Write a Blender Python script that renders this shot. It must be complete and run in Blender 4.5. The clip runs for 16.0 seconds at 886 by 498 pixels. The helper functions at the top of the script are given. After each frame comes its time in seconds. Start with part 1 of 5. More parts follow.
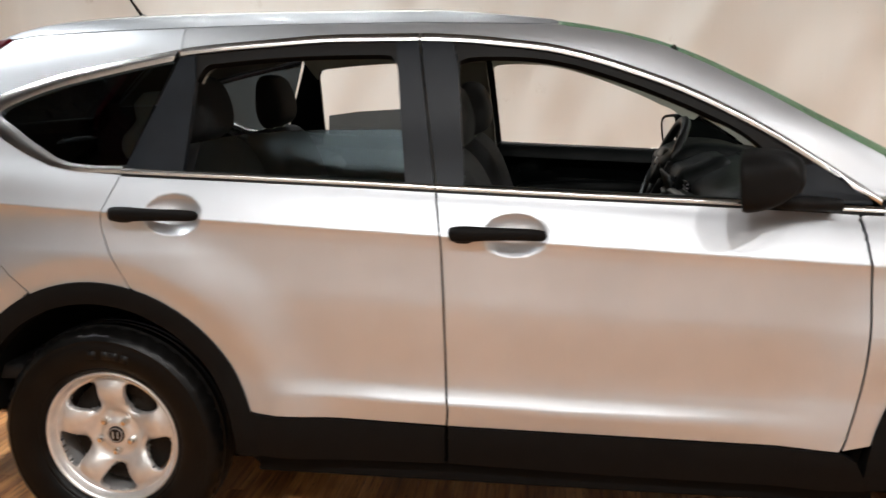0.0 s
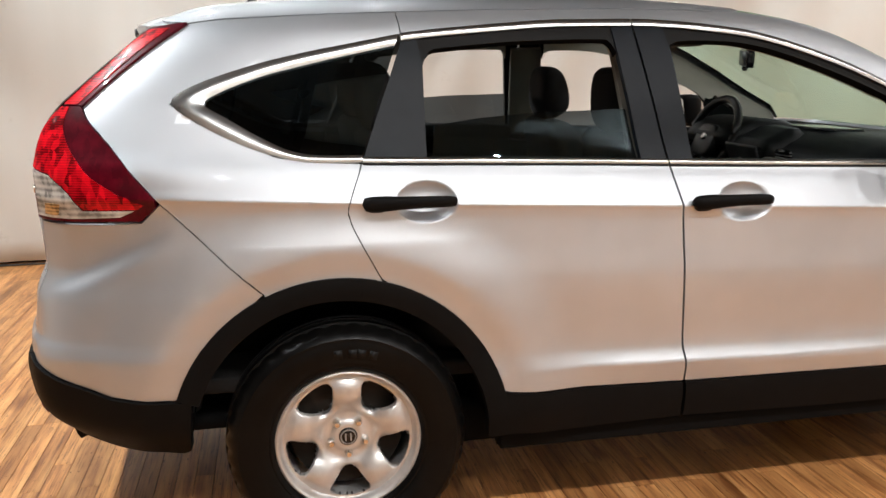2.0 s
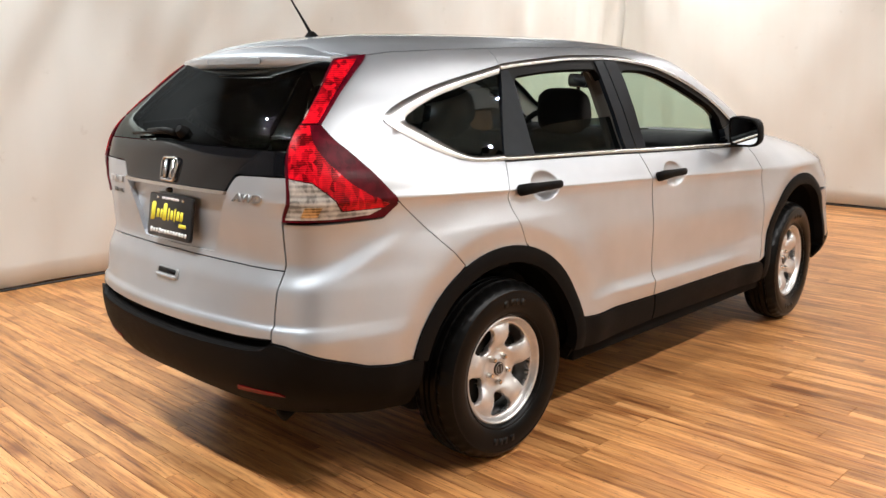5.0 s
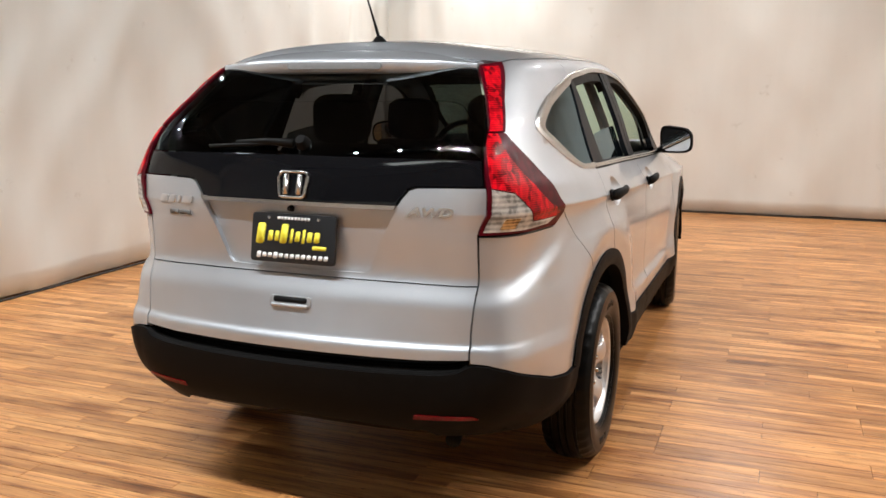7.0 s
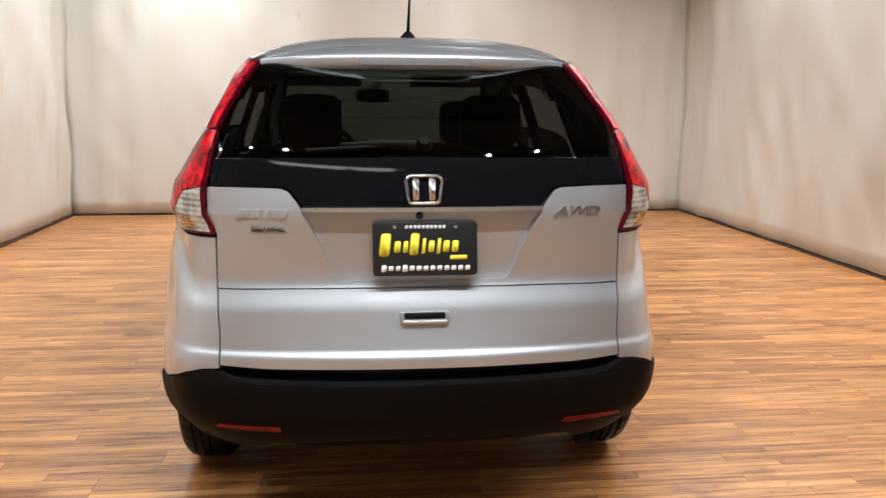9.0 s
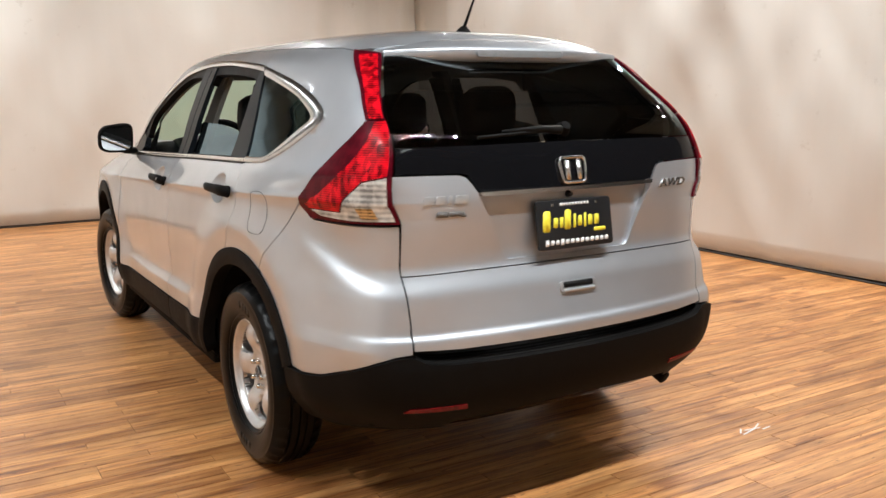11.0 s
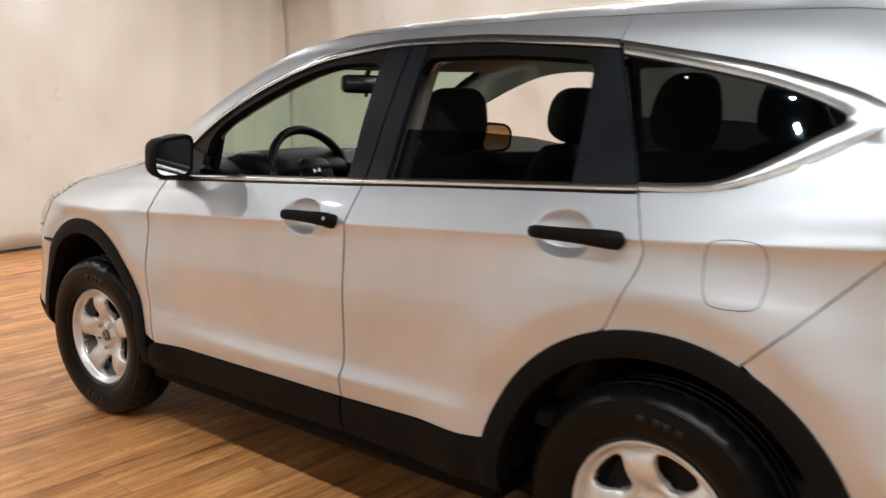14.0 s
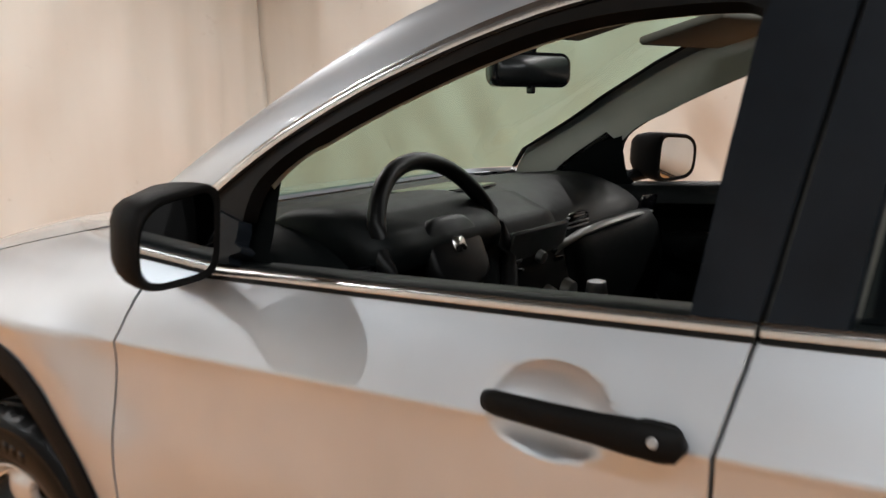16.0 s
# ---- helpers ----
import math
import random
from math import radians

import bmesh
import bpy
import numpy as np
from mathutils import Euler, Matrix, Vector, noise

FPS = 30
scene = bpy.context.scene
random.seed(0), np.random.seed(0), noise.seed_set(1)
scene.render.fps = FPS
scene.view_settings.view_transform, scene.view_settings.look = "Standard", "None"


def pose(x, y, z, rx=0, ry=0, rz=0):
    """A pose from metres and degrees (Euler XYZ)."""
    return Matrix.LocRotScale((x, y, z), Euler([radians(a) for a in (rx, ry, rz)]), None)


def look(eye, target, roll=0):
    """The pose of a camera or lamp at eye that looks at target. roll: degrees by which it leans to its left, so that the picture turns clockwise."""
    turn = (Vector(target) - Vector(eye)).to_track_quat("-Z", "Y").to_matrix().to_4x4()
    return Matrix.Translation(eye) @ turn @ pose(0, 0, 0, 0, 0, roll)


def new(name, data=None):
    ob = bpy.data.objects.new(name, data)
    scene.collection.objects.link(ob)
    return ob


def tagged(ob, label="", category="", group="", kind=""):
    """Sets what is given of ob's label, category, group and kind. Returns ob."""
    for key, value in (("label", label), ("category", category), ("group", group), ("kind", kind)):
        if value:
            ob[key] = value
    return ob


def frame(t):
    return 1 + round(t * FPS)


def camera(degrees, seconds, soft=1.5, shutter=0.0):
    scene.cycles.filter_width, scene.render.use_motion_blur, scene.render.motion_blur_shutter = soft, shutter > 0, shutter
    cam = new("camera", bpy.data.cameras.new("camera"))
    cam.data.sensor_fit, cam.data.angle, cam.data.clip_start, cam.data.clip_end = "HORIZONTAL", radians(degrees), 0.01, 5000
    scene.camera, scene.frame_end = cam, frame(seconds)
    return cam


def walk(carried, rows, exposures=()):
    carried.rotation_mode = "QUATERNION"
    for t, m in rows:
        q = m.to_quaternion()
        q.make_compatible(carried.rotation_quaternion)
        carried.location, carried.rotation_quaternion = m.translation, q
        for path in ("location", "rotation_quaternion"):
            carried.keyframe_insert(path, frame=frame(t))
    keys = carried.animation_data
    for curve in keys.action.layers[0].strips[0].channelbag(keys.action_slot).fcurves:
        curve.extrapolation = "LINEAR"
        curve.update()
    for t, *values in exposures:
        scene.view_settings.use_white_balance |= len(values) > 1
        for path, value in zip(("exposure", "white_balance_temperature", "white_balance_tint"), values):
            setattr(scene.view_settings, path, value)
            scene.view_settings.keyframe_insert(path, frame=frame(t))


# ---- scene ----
cam = camera(54.2, 16.0, soft=1.5, shutter=.4)
PATH = [
    (0, (1.312, -3.115, 1.422), (1.051, -1.173, 1.021), -0.2),
    (0.5, (0.899, -3.193, 1.408), (0.768, -1.237, 1.011), -0.1),
    (1, (0.544, -3.166, 1.394), (0.578, -1.21, 0.976), -0.3),
    (1.5, (0.196, -3.138, 1.397), (0.401, -1.191, 0.987), -0.3),
    (2, (-0.172, -3.167, 1.408), (0.202, -1.248, 0.986), -0.7),
    (2.5, (-0.546, -3.232, 1.402), (0.13, -1.397, 0.983), -0.6),
    (3, (-0.976, -3.218, 1.387), (-0.067, -1.481, 0.993), -0.6),
    (3.5, (-1.371, -3.206, 1.416), (-0.302, -1.564, 1.017), -0.7),
    (4, (-1.752, -3.176, 1.421), (-0.522, -1.651, 1.019), -0.6),
    (4.5, (-2.081, -3.084, 1.45), (-0.784, -1.616, 1.047), -0.7),
    (5, (-2.391, -2.885, 1.46), (-0.999, -1.506, 1.062), -0.7),
    (5.2, (-2.474, -2.776, 1.459), (-1.029, -1.452, 1.061), -0.5),
    (7.3, (-3.353, -1.211, 1.428), (-1.479, -0.617, 1.061), -0.2),
    (7.5, (-3.395, -1.062, 1.418), (-1.498, -0.548, 1.049), -0.4),
    (8, (-3.423, -0.623, 1.407), (-1.474, -0.348, 1.049), -0.2),
    (10.3, (-3.238, 1.272, 1.394), (-1.434, 0.485, 1.041), -0.1),
    (10.5, (-3.209, 1.437, 1.396), (-1.44, 0.576, 1.041), -0.3),
    (11, (-3.059, 1.804, 1.382), (-1.371, 0.792, 1.028), -0.5),
    (11.5, (-2.874, 2.16, 1.371), (-1.282, 1.001, 1.018), -0.6),
    (12, (-2.612, 2.465, 1.358), (-1.113, 1.188, 1.01), -0.7),
    (12.5, (-2.241, 2.658, 1.379), (-0.837, 1.279, 1.024), -0.8),
    (13, (-1.808, 2.784, 1.376), (-0.506, 1.309, 1.015), -0.9),
    (13.5, (-1.343, 2.726, 1.378), (-0.068, 1.231, 1.004), -1.2),
    (14, (-0.9, 2.565, 1.359), (0.4, 1.085, 1.011), -0.7),
    (14.5, (-0.455, 2.416, 1.375), (0.837, 0.932, 1.019), -1.1),
    (15, (-0.025, 2.171, 1.383), (1.258, 0.68, 1.022), -1.4),
    (15.5, (0.383, 1.94, 1.373), (1.648, 0.433, 1.01), -1.6),
    (16, (0.699, 1.677, 1.366), (1.907, 0.123, 1.011), -1.5),
]
walk(cam, [(t, look(e, g, r)) for t, e, g, r in PATH], [(0, .02), (3, -.02), (5, .13), (8, -.12), (11, -.02), (13, .08), (14.5, .08), (16, .0)])

# ---- world, lamps, exposure ----
world = bpy.data.worlds.new("world")
scene.world = world
world.use_nodes = True
world.node_tree.nodes["Background"].inputs[0].default_value = (1.0, .93, .84, 1)
world.node_tree.nodes["Background"].inputs[1].default_value = 0.02

DROP_L, DROP_R = -4.2, -2.5
ROOM_L, ROOM_R, ROOM_F, ROOM_B, ROOM_H = 3.47, -4.03, 7.25, -7.6, 4.6
PLANK_W = .064
LAMP_POWER = 19
LAMP_COLOUR = (.985, .968, .962)
COOL_COLOUR = (.93, .97, 1.0)
LEFT_ROW = [(-1.6, 1.1), (-.9, 1.25), (-.2, 1.15), (.6, .85), (5.5, 1.5)]
# added narrow lamps with no known source, to brighten the left floor
LEFT_FILL = [(1.4, .30), (2.3, .40), (3.3, .45), (4.4, .45)]
RIGHT_ROW = [(-.9, .4), (-.2, 1.15), (.6, 1.8), (1.6, 1.9), (2.9, 1.6), (4.2, 1.2), (5.5, 1.1)]
REAR_ROW = [1.2 - .4 * k for k in range(7)]
# added unseen lamps: they wash the sheet at the back to brighten the tail
BACK_FILL = [2.0 - 1.5 * k for k in range(4)]
# place, share of the power and the spot on the floor that the lamp points at
LAMP_SPOTS = ([(x, 3.05, 3.9, k, (x * .85 + .2, 2.7)) for x, k in LEFT_ROW] + [(x, 3.0, 3.9, k, (x, 2.9)) for x, k in LEFT_FILL] + [(x, -3.6, 3.9, k, (x * .85 + .2, -3.3)) for x, k in RIGHT_ROW]
              # the last two, near the nose, are added to brighten the front wall
              + [(-2.3, y, 3.9, .9, (-1.8, y * .9)) for y in REAR_ROW] + [(-4.7, y, 3.9, .28, (-6.4, y * 1.1)) for y in BACK_FILL] + [(6.0, -1.2, 3.9, 3.0, (5.3, -1.0)), (6.2, 1.9, 3.9, 3.0, (6.6, 1.8))])


# ---- materials ----
def material(name):
    m = bpy.data.materials.new(name)
    m.use_nodes = True
    return m, m.node_tree.nodes, m.node_tree.links, m.node_tree.nodes["Principled BSDF"]


def ramp(nodes, links, source, stops):
    r = nodes.new("ShaderNodeValToRGB")
    while len(r.color_ramp.elements) < len(stops):
        r.color_ramp.elements.new(.5)
    for e, (at, c) in zip(r.color_ramp.elements, stops):
        e.position, e.color = at, (*c, 1) if len(c) == 3 else c
    links.new(source, r.inputs[0])
    return r.outputs[0]


def noise_of(nodes, links, scale, detail=3, vector=None, rough=.55):
    n = nodes.new("ShaderNodeTexNoise")
    n.inputs["Scale"].default_value, n.inputs["Detail"].default_value, n.inputs["Roughness"].default_value = scale, detail, rough
    if vector is not None:
        links.new(vector, n.inputs["Vector"])
    return n.outputs["Fac"]


def position(nodes, links, scale=(1, 1, 1)):
    g = nodes.new("ShaderNodeNewGeometry")
    v = nodes.new("ShaderNodeVectorMath")
    v.operation = "MULTIPLY"
    v.inputs[1].default_value = scale
    links.new(g.outputs["Position"], v.inputs[0])
    return v.outputs[0]


def bump(nodes, links, bsdf, height, strength, distance):
    b = nodes.new("ShaderNodeBump")
    b.inputs["Strength"].default_value, b.inputs["Distance"].default_value = strength, distance
    links.new(height, b.inputs["Height"])
    links.new(b.outputs[0], bsdf.inputs["Normal"])
    return b


def simple(name, colour, rough, metal=0.0, coat=0.0, vary=.12, scale=25.0, grain=0.0, grain_scale=400.0, spec=.5):
    """A surface with a slight tone variation at one scale and a fine relief at another."""
    m, nodes, links, b = material(name)
    pos = position(nodes, links)
    n = noise_of(nodes, links, scale, 4, pos)
    lo, hi = [c * (1 - vary) for c in colour], [min(c * (1 + vary), 1) for c in colour]
    links.new(ramp(nodes, links, n, [(.3, lo), (.7, hi)]), b.inputs["Base Color"])
    r = nodes.new("ShaderNodeMapRange")
    r.inputs["To Min"].default_value, r.inputs["To Max"].default_value = rough * .85, min(rough * 1.15, 1)
    links.new(n, r.inputs["Value"])
    links.new(r.outputs[0], b.inputs["Roughness"])
    b.inputs["Metallic"].default_value, b.inputs["Coat Weight"].default_value = metal, coat
    b.inputs["Coat Roughness"].default_value = .04
    b.inputs["Specular IOR Level"].default_value = spec
    if grain:
        bump(nodes, links, b, noise_of(nodes, links, grain_scale, 2, pos), grain, .001)
    return m


def paint_material():
    m, nodes, links, b = material("silver metallic paint")
    pos = position(nodes, links)
    flake = noise_of(nodes, links, 2200, 1, pos)
    tone = noise_of(nodes, links, 3, 3, pos)
    mix = nodes.new("ShaderNodeMath")
    mix.operation = "MULTIPLY_ADD"
    links.new(flake, mix.inputs[0])
    mix.inputs[1].default_value = .5
    links.new(tone, mix.inputs[2])
    links.new(ramp(nodes, links, mix.outputs[0], [(.45, (.485, .503, .525)), (1.0, (.585, .607, .635))]), b.inputs["Base Color"])
    b.inputs["Metallic"].default_value = .76
    b.inputs["Roughness"].default_value = .46
    b.inputs["Coat Weight"].default_value, b.inputs["Coat Roughness"].default_value = .9, .035
    return m


def glass_material(name, tint, base=.09, cast=(.86, .95, 1), edge=.86):
    m, nodes, links, b = material(name)
    out = nodes["Material Output"]
    clear, gloss, mix = nodes.new("ShaderNodeBsdfTransparent"), nodes.new("ShaderNodeBsdfGlossy"), nodes.new("ShaderNodeMixShader")
    clear.inputs[0].default_value = (*tint, 1)
    gloss.inputs["Roughness"].default_value = .01
    gloss.inputs[0].default_value = (*cast, 1)
    f = nodes.new("ShaderNodeLayerWeight")
    f.inputs["Blend"].default_value = .5
    power, scale = nodes.new("ShaderNodeMath"), nodes.new("ShaderNodeMath")
    power.operation, scale.operation = "POWER", "MULTIPLY_ADD"
    power.inputs[1].default_value = 4.5
    scale.inputs[1].default_value, scale.inputs[2].default_value = edge, base
    links.new(f.outputs["Facing"], power.inputs[0])
    links.new(power.outputs[0], scale.inputs[0])
    links.new(scale.outputs[0], mix.inputs[0])
    links.new(clear.outputs[0], mix.inputs[1])
    links.new(gloss.outputs[0], mix.inputs[2])
    links.new(mix.outputs[0], out.inputs["Surface"])
    return m


def lens_material(name, colour, ribs=150.0, contrast=.45, facet=.25, cells=.2):
    """A moulded lamp lens: fine level ribs, darker and lighter chambers behind, a glossy skin."""
    m, nodes, links, b = material(name)
    pos = position(nodes, links)
    w = nodes.new("ShaderNodeTexWave")
    w.wave_type, w.bands_direction = "BANDS", "Z"
    w.inputs["Scale"].default_value, w.inputs["Distortion"].default_value = ribs / 6.28, .6
    links.new(pos, w.inputs["Vector"])
    cell = nodes.new("ShaderNodeTexVoronoi")
    cell.inputs["Scale"].default_value = 70
    links.new(position(nodes, links, (1, 1, .35)), cell.inputs["Vector"])
    soft = noise_of(nodes, links, 16, 3, position(nodes, links, (1, 1, 1.4)))
    both = nodes.new("ShaderNodeMix")
    both.inputs[0].default_value = cells
    links.new(soft, both.inputs[2])
    grey = nodes.new("ShaderNodeSeparateColor")
    links.new(cell.outputs["Color"], grey.inputs[0])
    links.new(grey.outputs[0], both.inputs[3])
    n = both.outputs[0]
    add = nodes.new("ShaderNodeMath")
    add.operation = "MULTIPLY_ADD"
    add.inputs[1].default_value = facet
    links.new(w.outputs["Fac"], add.inputs[0])
    links.new(n, add.inputs[2])
    dark = [c * (1 - contrast) ** 2 for c in colour]
    links.new(ramp(nodes, links, add.outputs[0], [(.42, dark), (.58, [c * (1 - contrast * .4) for c in colour]), (.80, [min(1, c * 1.3) for c in colour])]), b.inputs["Base Color"])
    b.inputs["Roughness"].default_value = .3
    b.inputs["Specular IOR Level"].default_value = .08
    b.inputs["Coat Weight"].default_value, b.inputs["Coat Roughness"].default_value = .22, .03
    return m


def emitter(name, colour, strength):
    m, nodes, links, b = material(name)
    b.inputs["Base Color"].default_value = (*colour, 1)
    b.inputs["Emission Color"].default_value = (*colour, 1)
    b.inputs["Emission Strength"].default_value = strength
    return m


def wood_material():
    m, nodes, links, b = material("honey laminate planks")
    g = nodes.new("ShaderNodeNewGeometry")
    o = nodes.new("ShaderNodeObjectInfo")
    add = nodes.new("ShaderNodeMath")
    links.new(g.outputs["Random Per Island"], add.inputs[0])
    links.new(o.outputs["Random"], add.inputs[1])
    fr = nodes.new("ShaderNodeMath")
    fr.operation = "FRACT"
    links.new(add.outputs[0], fr.inputs[0])
    rnd = fr.outputs[0]
    off = nodes.new("ShaderNodeVectorMath")
    off.operation = "SCALE"
    off.inputs[0].default_value = (13.1, 57.3, 7.7)
    links.new(rnd, off.inputs["Scale"])
    moved = nodes.new("ShaderNodeVectorMath")
    links.new(g.outputs["Position"], moved.inputs[0])
    links.new(off.outputs[0], moved.inputs[1])
    scaled = nodes.new("ShaderNodeVectorMath")
    scaled.operation = "MULTIPLY"
    scaled.inputs[1].default_value = (33, 1.5, 1)
    links.new(moved.outputs[0], scaled.inputs[0])
    fine = nodes.new("ShaderNodeVectorMath")
    fine.operation = "MULTIPLY"
    fine.inputs[1].default_value = (170, 7, 1)
    links.new(moved.outputs[0], fine.inputs[0])
    grain = noise_of(nodes, links, 1.0, 5, scaled.outputs[0], .62)
    hair = noise_of(nodes, links, 1.0, 3, fine.outputs[0])
    knots = noise_of(nodes, links, 2.2, 2, moved.outputs[0])
    c1 = ramp(nodes, links, grain, [(.28, (.13, .044, .015)), (.38, (.37, .150, .049)), (.50, (.57, .274, .093)), (.64, (.69, .368, .140)), (.80, (.77, .447, .188))])
    tone = ramp(nodes, links, rnd, [(0, (.74, .69, .66)), (.35, (.96, .94, .95)), (1, (1.22, 1.21, 1.25))])
    hairs = ramp(nodes, links, hair, [(.30, (.42, .34, .28)), (.43, (.92, .90, .88)), (.6, (1, 1, 1))])
    knot = ramp(nodes, links, knots, [(.26, (.55, .45, .38)), (.36, (1, 1, 1))])
    last = c1
    worn = ramp(nodes, links, noise_of(nodes, links, 1.1, 5, position(nodes, links), .62), [(.30, (.84, .80, .76)), (.50, (1, 1, 1)), (.75, (1.08, 1.08, 1.08))])
    fleck = ramp(nodes, links, noise_of(nodes, links, 1.0, 2, position(nodes, links, (70, 22, 1))), [(.27, (.38, .30, .24)), (.34, (1, 1, 1))])
    stain = ramp(nodes, links, noise_of(nodes, links, 1.0, 4, position(nodes, links, (6, 1.6, 1)), .6), [(.30, (.60, .52, .46)), (.46, (.97, .95, .95)), (.68, (1.12, 1.11, 1.12))])
    for other in (tone, hairs, knot, worn, fleck, stain):
        mx = nodes.new("ShaderNodeMix")
        mx.data_type, mx.blend_type = "RGBA", "MULTIPLY"
        mx.inputs[0].default_value = 1
        links.new(last, mx.inputs[6])
        links.new(other, mx.inputs[7])
        last = mx.outputs[2]
    links.new(last, b.inputs["Base Color"])
    rr = nodes.new("ShaderNodeMapRange")
    rr.inputs["To Min"].default_value, rr.inputs["To Max"].default_value = .25, .42
    links.new(grain, rr.inputs["Value"])
    links.new(rr.outputs[0], b.inputs["Roughness"])
    bump(nodes, links, b, hair, .12, .001)
    return m


def wall_material():
    m, nodes, links, b = material("off-white studio backdrop")
    pos = position(nodes, links)
    big = noise_of(nodes, links, .55, 4, pos)
    streak = noise_of(nodes, links, 1.0, 4, position(nodes, links, (3.0, 3.0, .35)))
    scuff = noise_of(nodes, links, 4.5, 6, pos, .7)
    c = ramp(nodes, links, big, [(.25, (.725, .718, .672)), (.75, (.79, .79, .748))])
    s = ramp(nodes, links, streak, [(.3, (.965, .96, .95)), (.6, (1, 1, 1))])
    k = ramp(nodes, links, scuff, [(.24, (.80, .775, .74)), (.36, (1, 1, 1))])
    last = c
    for other in (s, k):
        mx = nodes.new("ShaderNodeMix")
        mx.data_type, mx.blend_type = "RGBA", "MULTIPLY"
        mx.inputs[0].default_value = 1
        links.new(last, mx.inputs[6])
        links.new(other, mx.inputs[7])
        last = mx.outputs[2]
    links.new(last, b.inputs["Base Color"])
    b.inputs["Roughness"].default_value = .85
    bump(nodes, links, b, noise_of(nodes, links, 160, 2, pos), .08, .002)
    return m


PAINT = paint_material()
CLADDING = simple("black textured plastic", (.0060, .0055, .0052), .55, grain=.2, grain_scale=900, spec=.06)
GLOSS_BLACK = simple("gloss black panel", (.006, .006, .007), .07, coat=.25, vary=.05, spec=.35)
PILLAR = simple("satin black pillar film", (.008, .010, .013), .38, vary=.25, scale=8, spec=.12)
CHROME = simple("bright chrome trim", (.66, .65, .635), .22, metal=1.0, vary=.04)
RUBBER = simple("worn black rubber", (.0036, .0034, .0032), .30, vary=.3, scale=18, grain=.12, grain_scale=260, spec=.12)
TYRE_SHINE = simple("dressed tyre tread", (.005, .005, .005), .45, vary=.3, scale=40, grain=.2, spec=.2)
STEEL = simple("silver painted steel", (.62, .61, .60), .33, metal=.6, coat=.4, vary=.08, scale=30, grain=.02)
BADGE = simple("satin chrome badge", (.60, .60, .60), .30, metal=.7, vary=.04)
NUT = simple("plated lug nut", (.72, .70, .66), .22, metal=1.0)
SEAL = simple("black rubber seal", (.006, .0055, .005), .5, spec=.12)
WELL = simple("black wheel liner", (.004, .004, .004), .8, spec=.08)
UNDER = simple("dark underbody", (.005, .005, .005), .8, spec=.08)
TINT = glass_material("privacy glass", (.055, .066, .072), .10, (.62, .86, 1))
TINT_PANE = glass_material("privacy door glass", (.10, .115, .125), .045, (.66, .88, 1))
TINT_REAR = glass_material("dark rear glass", (.048, .05, .05), .08, (.80, .86, .84), edge=.45)
CLEAR = glass_material("clear glass", (.52, .70, .59), .025, edge=.22)
FABRIC = simple("charcoal seat fabric", (.010, .0095, .0095), .9, vary=.3, scale=60, grain=.6, grain_scale=700)
DASH = simple("dark grey soft plastic", (.0040, .0050, .0050), .5, grain=.3, grain_scale=600, spec=.13)
LEATHER = simple("black wheel leather", (.005, .005, .005), .40, grain=.2, spec=.22)
TRIM_GREY = simple("grey headliner felt", (.46, .45, .395), .95, vary=.05, scale=12, grain=.1)
TRIM_DARK = simple("taupe pillar plastic", (.16, .15, .125), .8, vary=.06, scale=12, grain=.1)
SILVER_TRIM = simple("satin silver plastic", (.35, .35, .35), .4, metal=.5)
RED = lens_material("red tail lens", (.58, .004, .012), 300, .58, .16, .34)
MAROON = lens_material("dark maroon tail lens", (.085, .0020, .008), 40, .2, .1)
CLEAR_LENS = lens_material("clear tail lens", (.56, .54, .50), 120, .42, .16, .16)
AMBER = lens_material("amber bulb lens", (.55, .33, .14), 200, .5)
BRAKE_LENS = simple("pale lamp lens", (.24, .24, .24), .25, coat=.5, vary=.08, scale=60)
REFLECTOR = lens_material("red reflector", (.16, .003, .006), 400, .3)
MIRROR = simple("mirror silver", (.85, .87, .88), .02, metal=1.0, vary=.01)
PLATE_BLACK = simple("black plate", (.012, .012, .013), .35, vary=.1)
YELLOW = simple("yellow print", (.85, .75, .05), .5, vary=.05)
WHITE = simple("white print", (.80, .80, .80), .5, vary=.05)
GREY_PRINT = simple("grey lettering", (.10, .09, .08), .5)
PANEL_GREY = simple("grey control panel", (.075, .085, .088), .4, vary=.1, scale=30)
SCREEN = simple("display glass", (.01, .012, .014), .1, coat=.6)
WOOD = wood_material()
WALL = wall_material()
CEILING = simple("dark grey ceiling paint", (.07, .07, .072), .9, vary=.2, scale=2)
# stands in for cool light that the left quarter glass reflects
PALE_WALL = simple("pale blue reflection wall", (.42, .47, .52), .8, vary=.15, scale=2)
FIXTURE = simple("black lamp housing", (.015, .015, .015), .5)
GROOVE = simple("dark joint", (.05, .026, .012), .8)
STRIP = simple("dark foot gap", (.03, .027, .024), .7, vary=.3, scale=6)
BULB = emitter("lamp lens", LAMP_COLOUR, 25)
TUBE = emitter("fluorescent diffuser", (.93, 1.0, 1.0), 5)


# ---- mesh helpers ----
def part(name, bm, mat, parent=None, label="", smooth=True):
    me = bpy.data.meshes.new(name)
    if smooth:
        for f in bm.faces:
            f.smooth = True
    bm.to_mesh(me)
    bm.free()
    me.materials.append(mat)
    ob = new(name, me)
    ob.parent = parent
    if label:
        ob["label"] = label
    return ob


def thing(name, label, category, group="", kind=""):
    return tagged(new(name), label, category, group, kind)


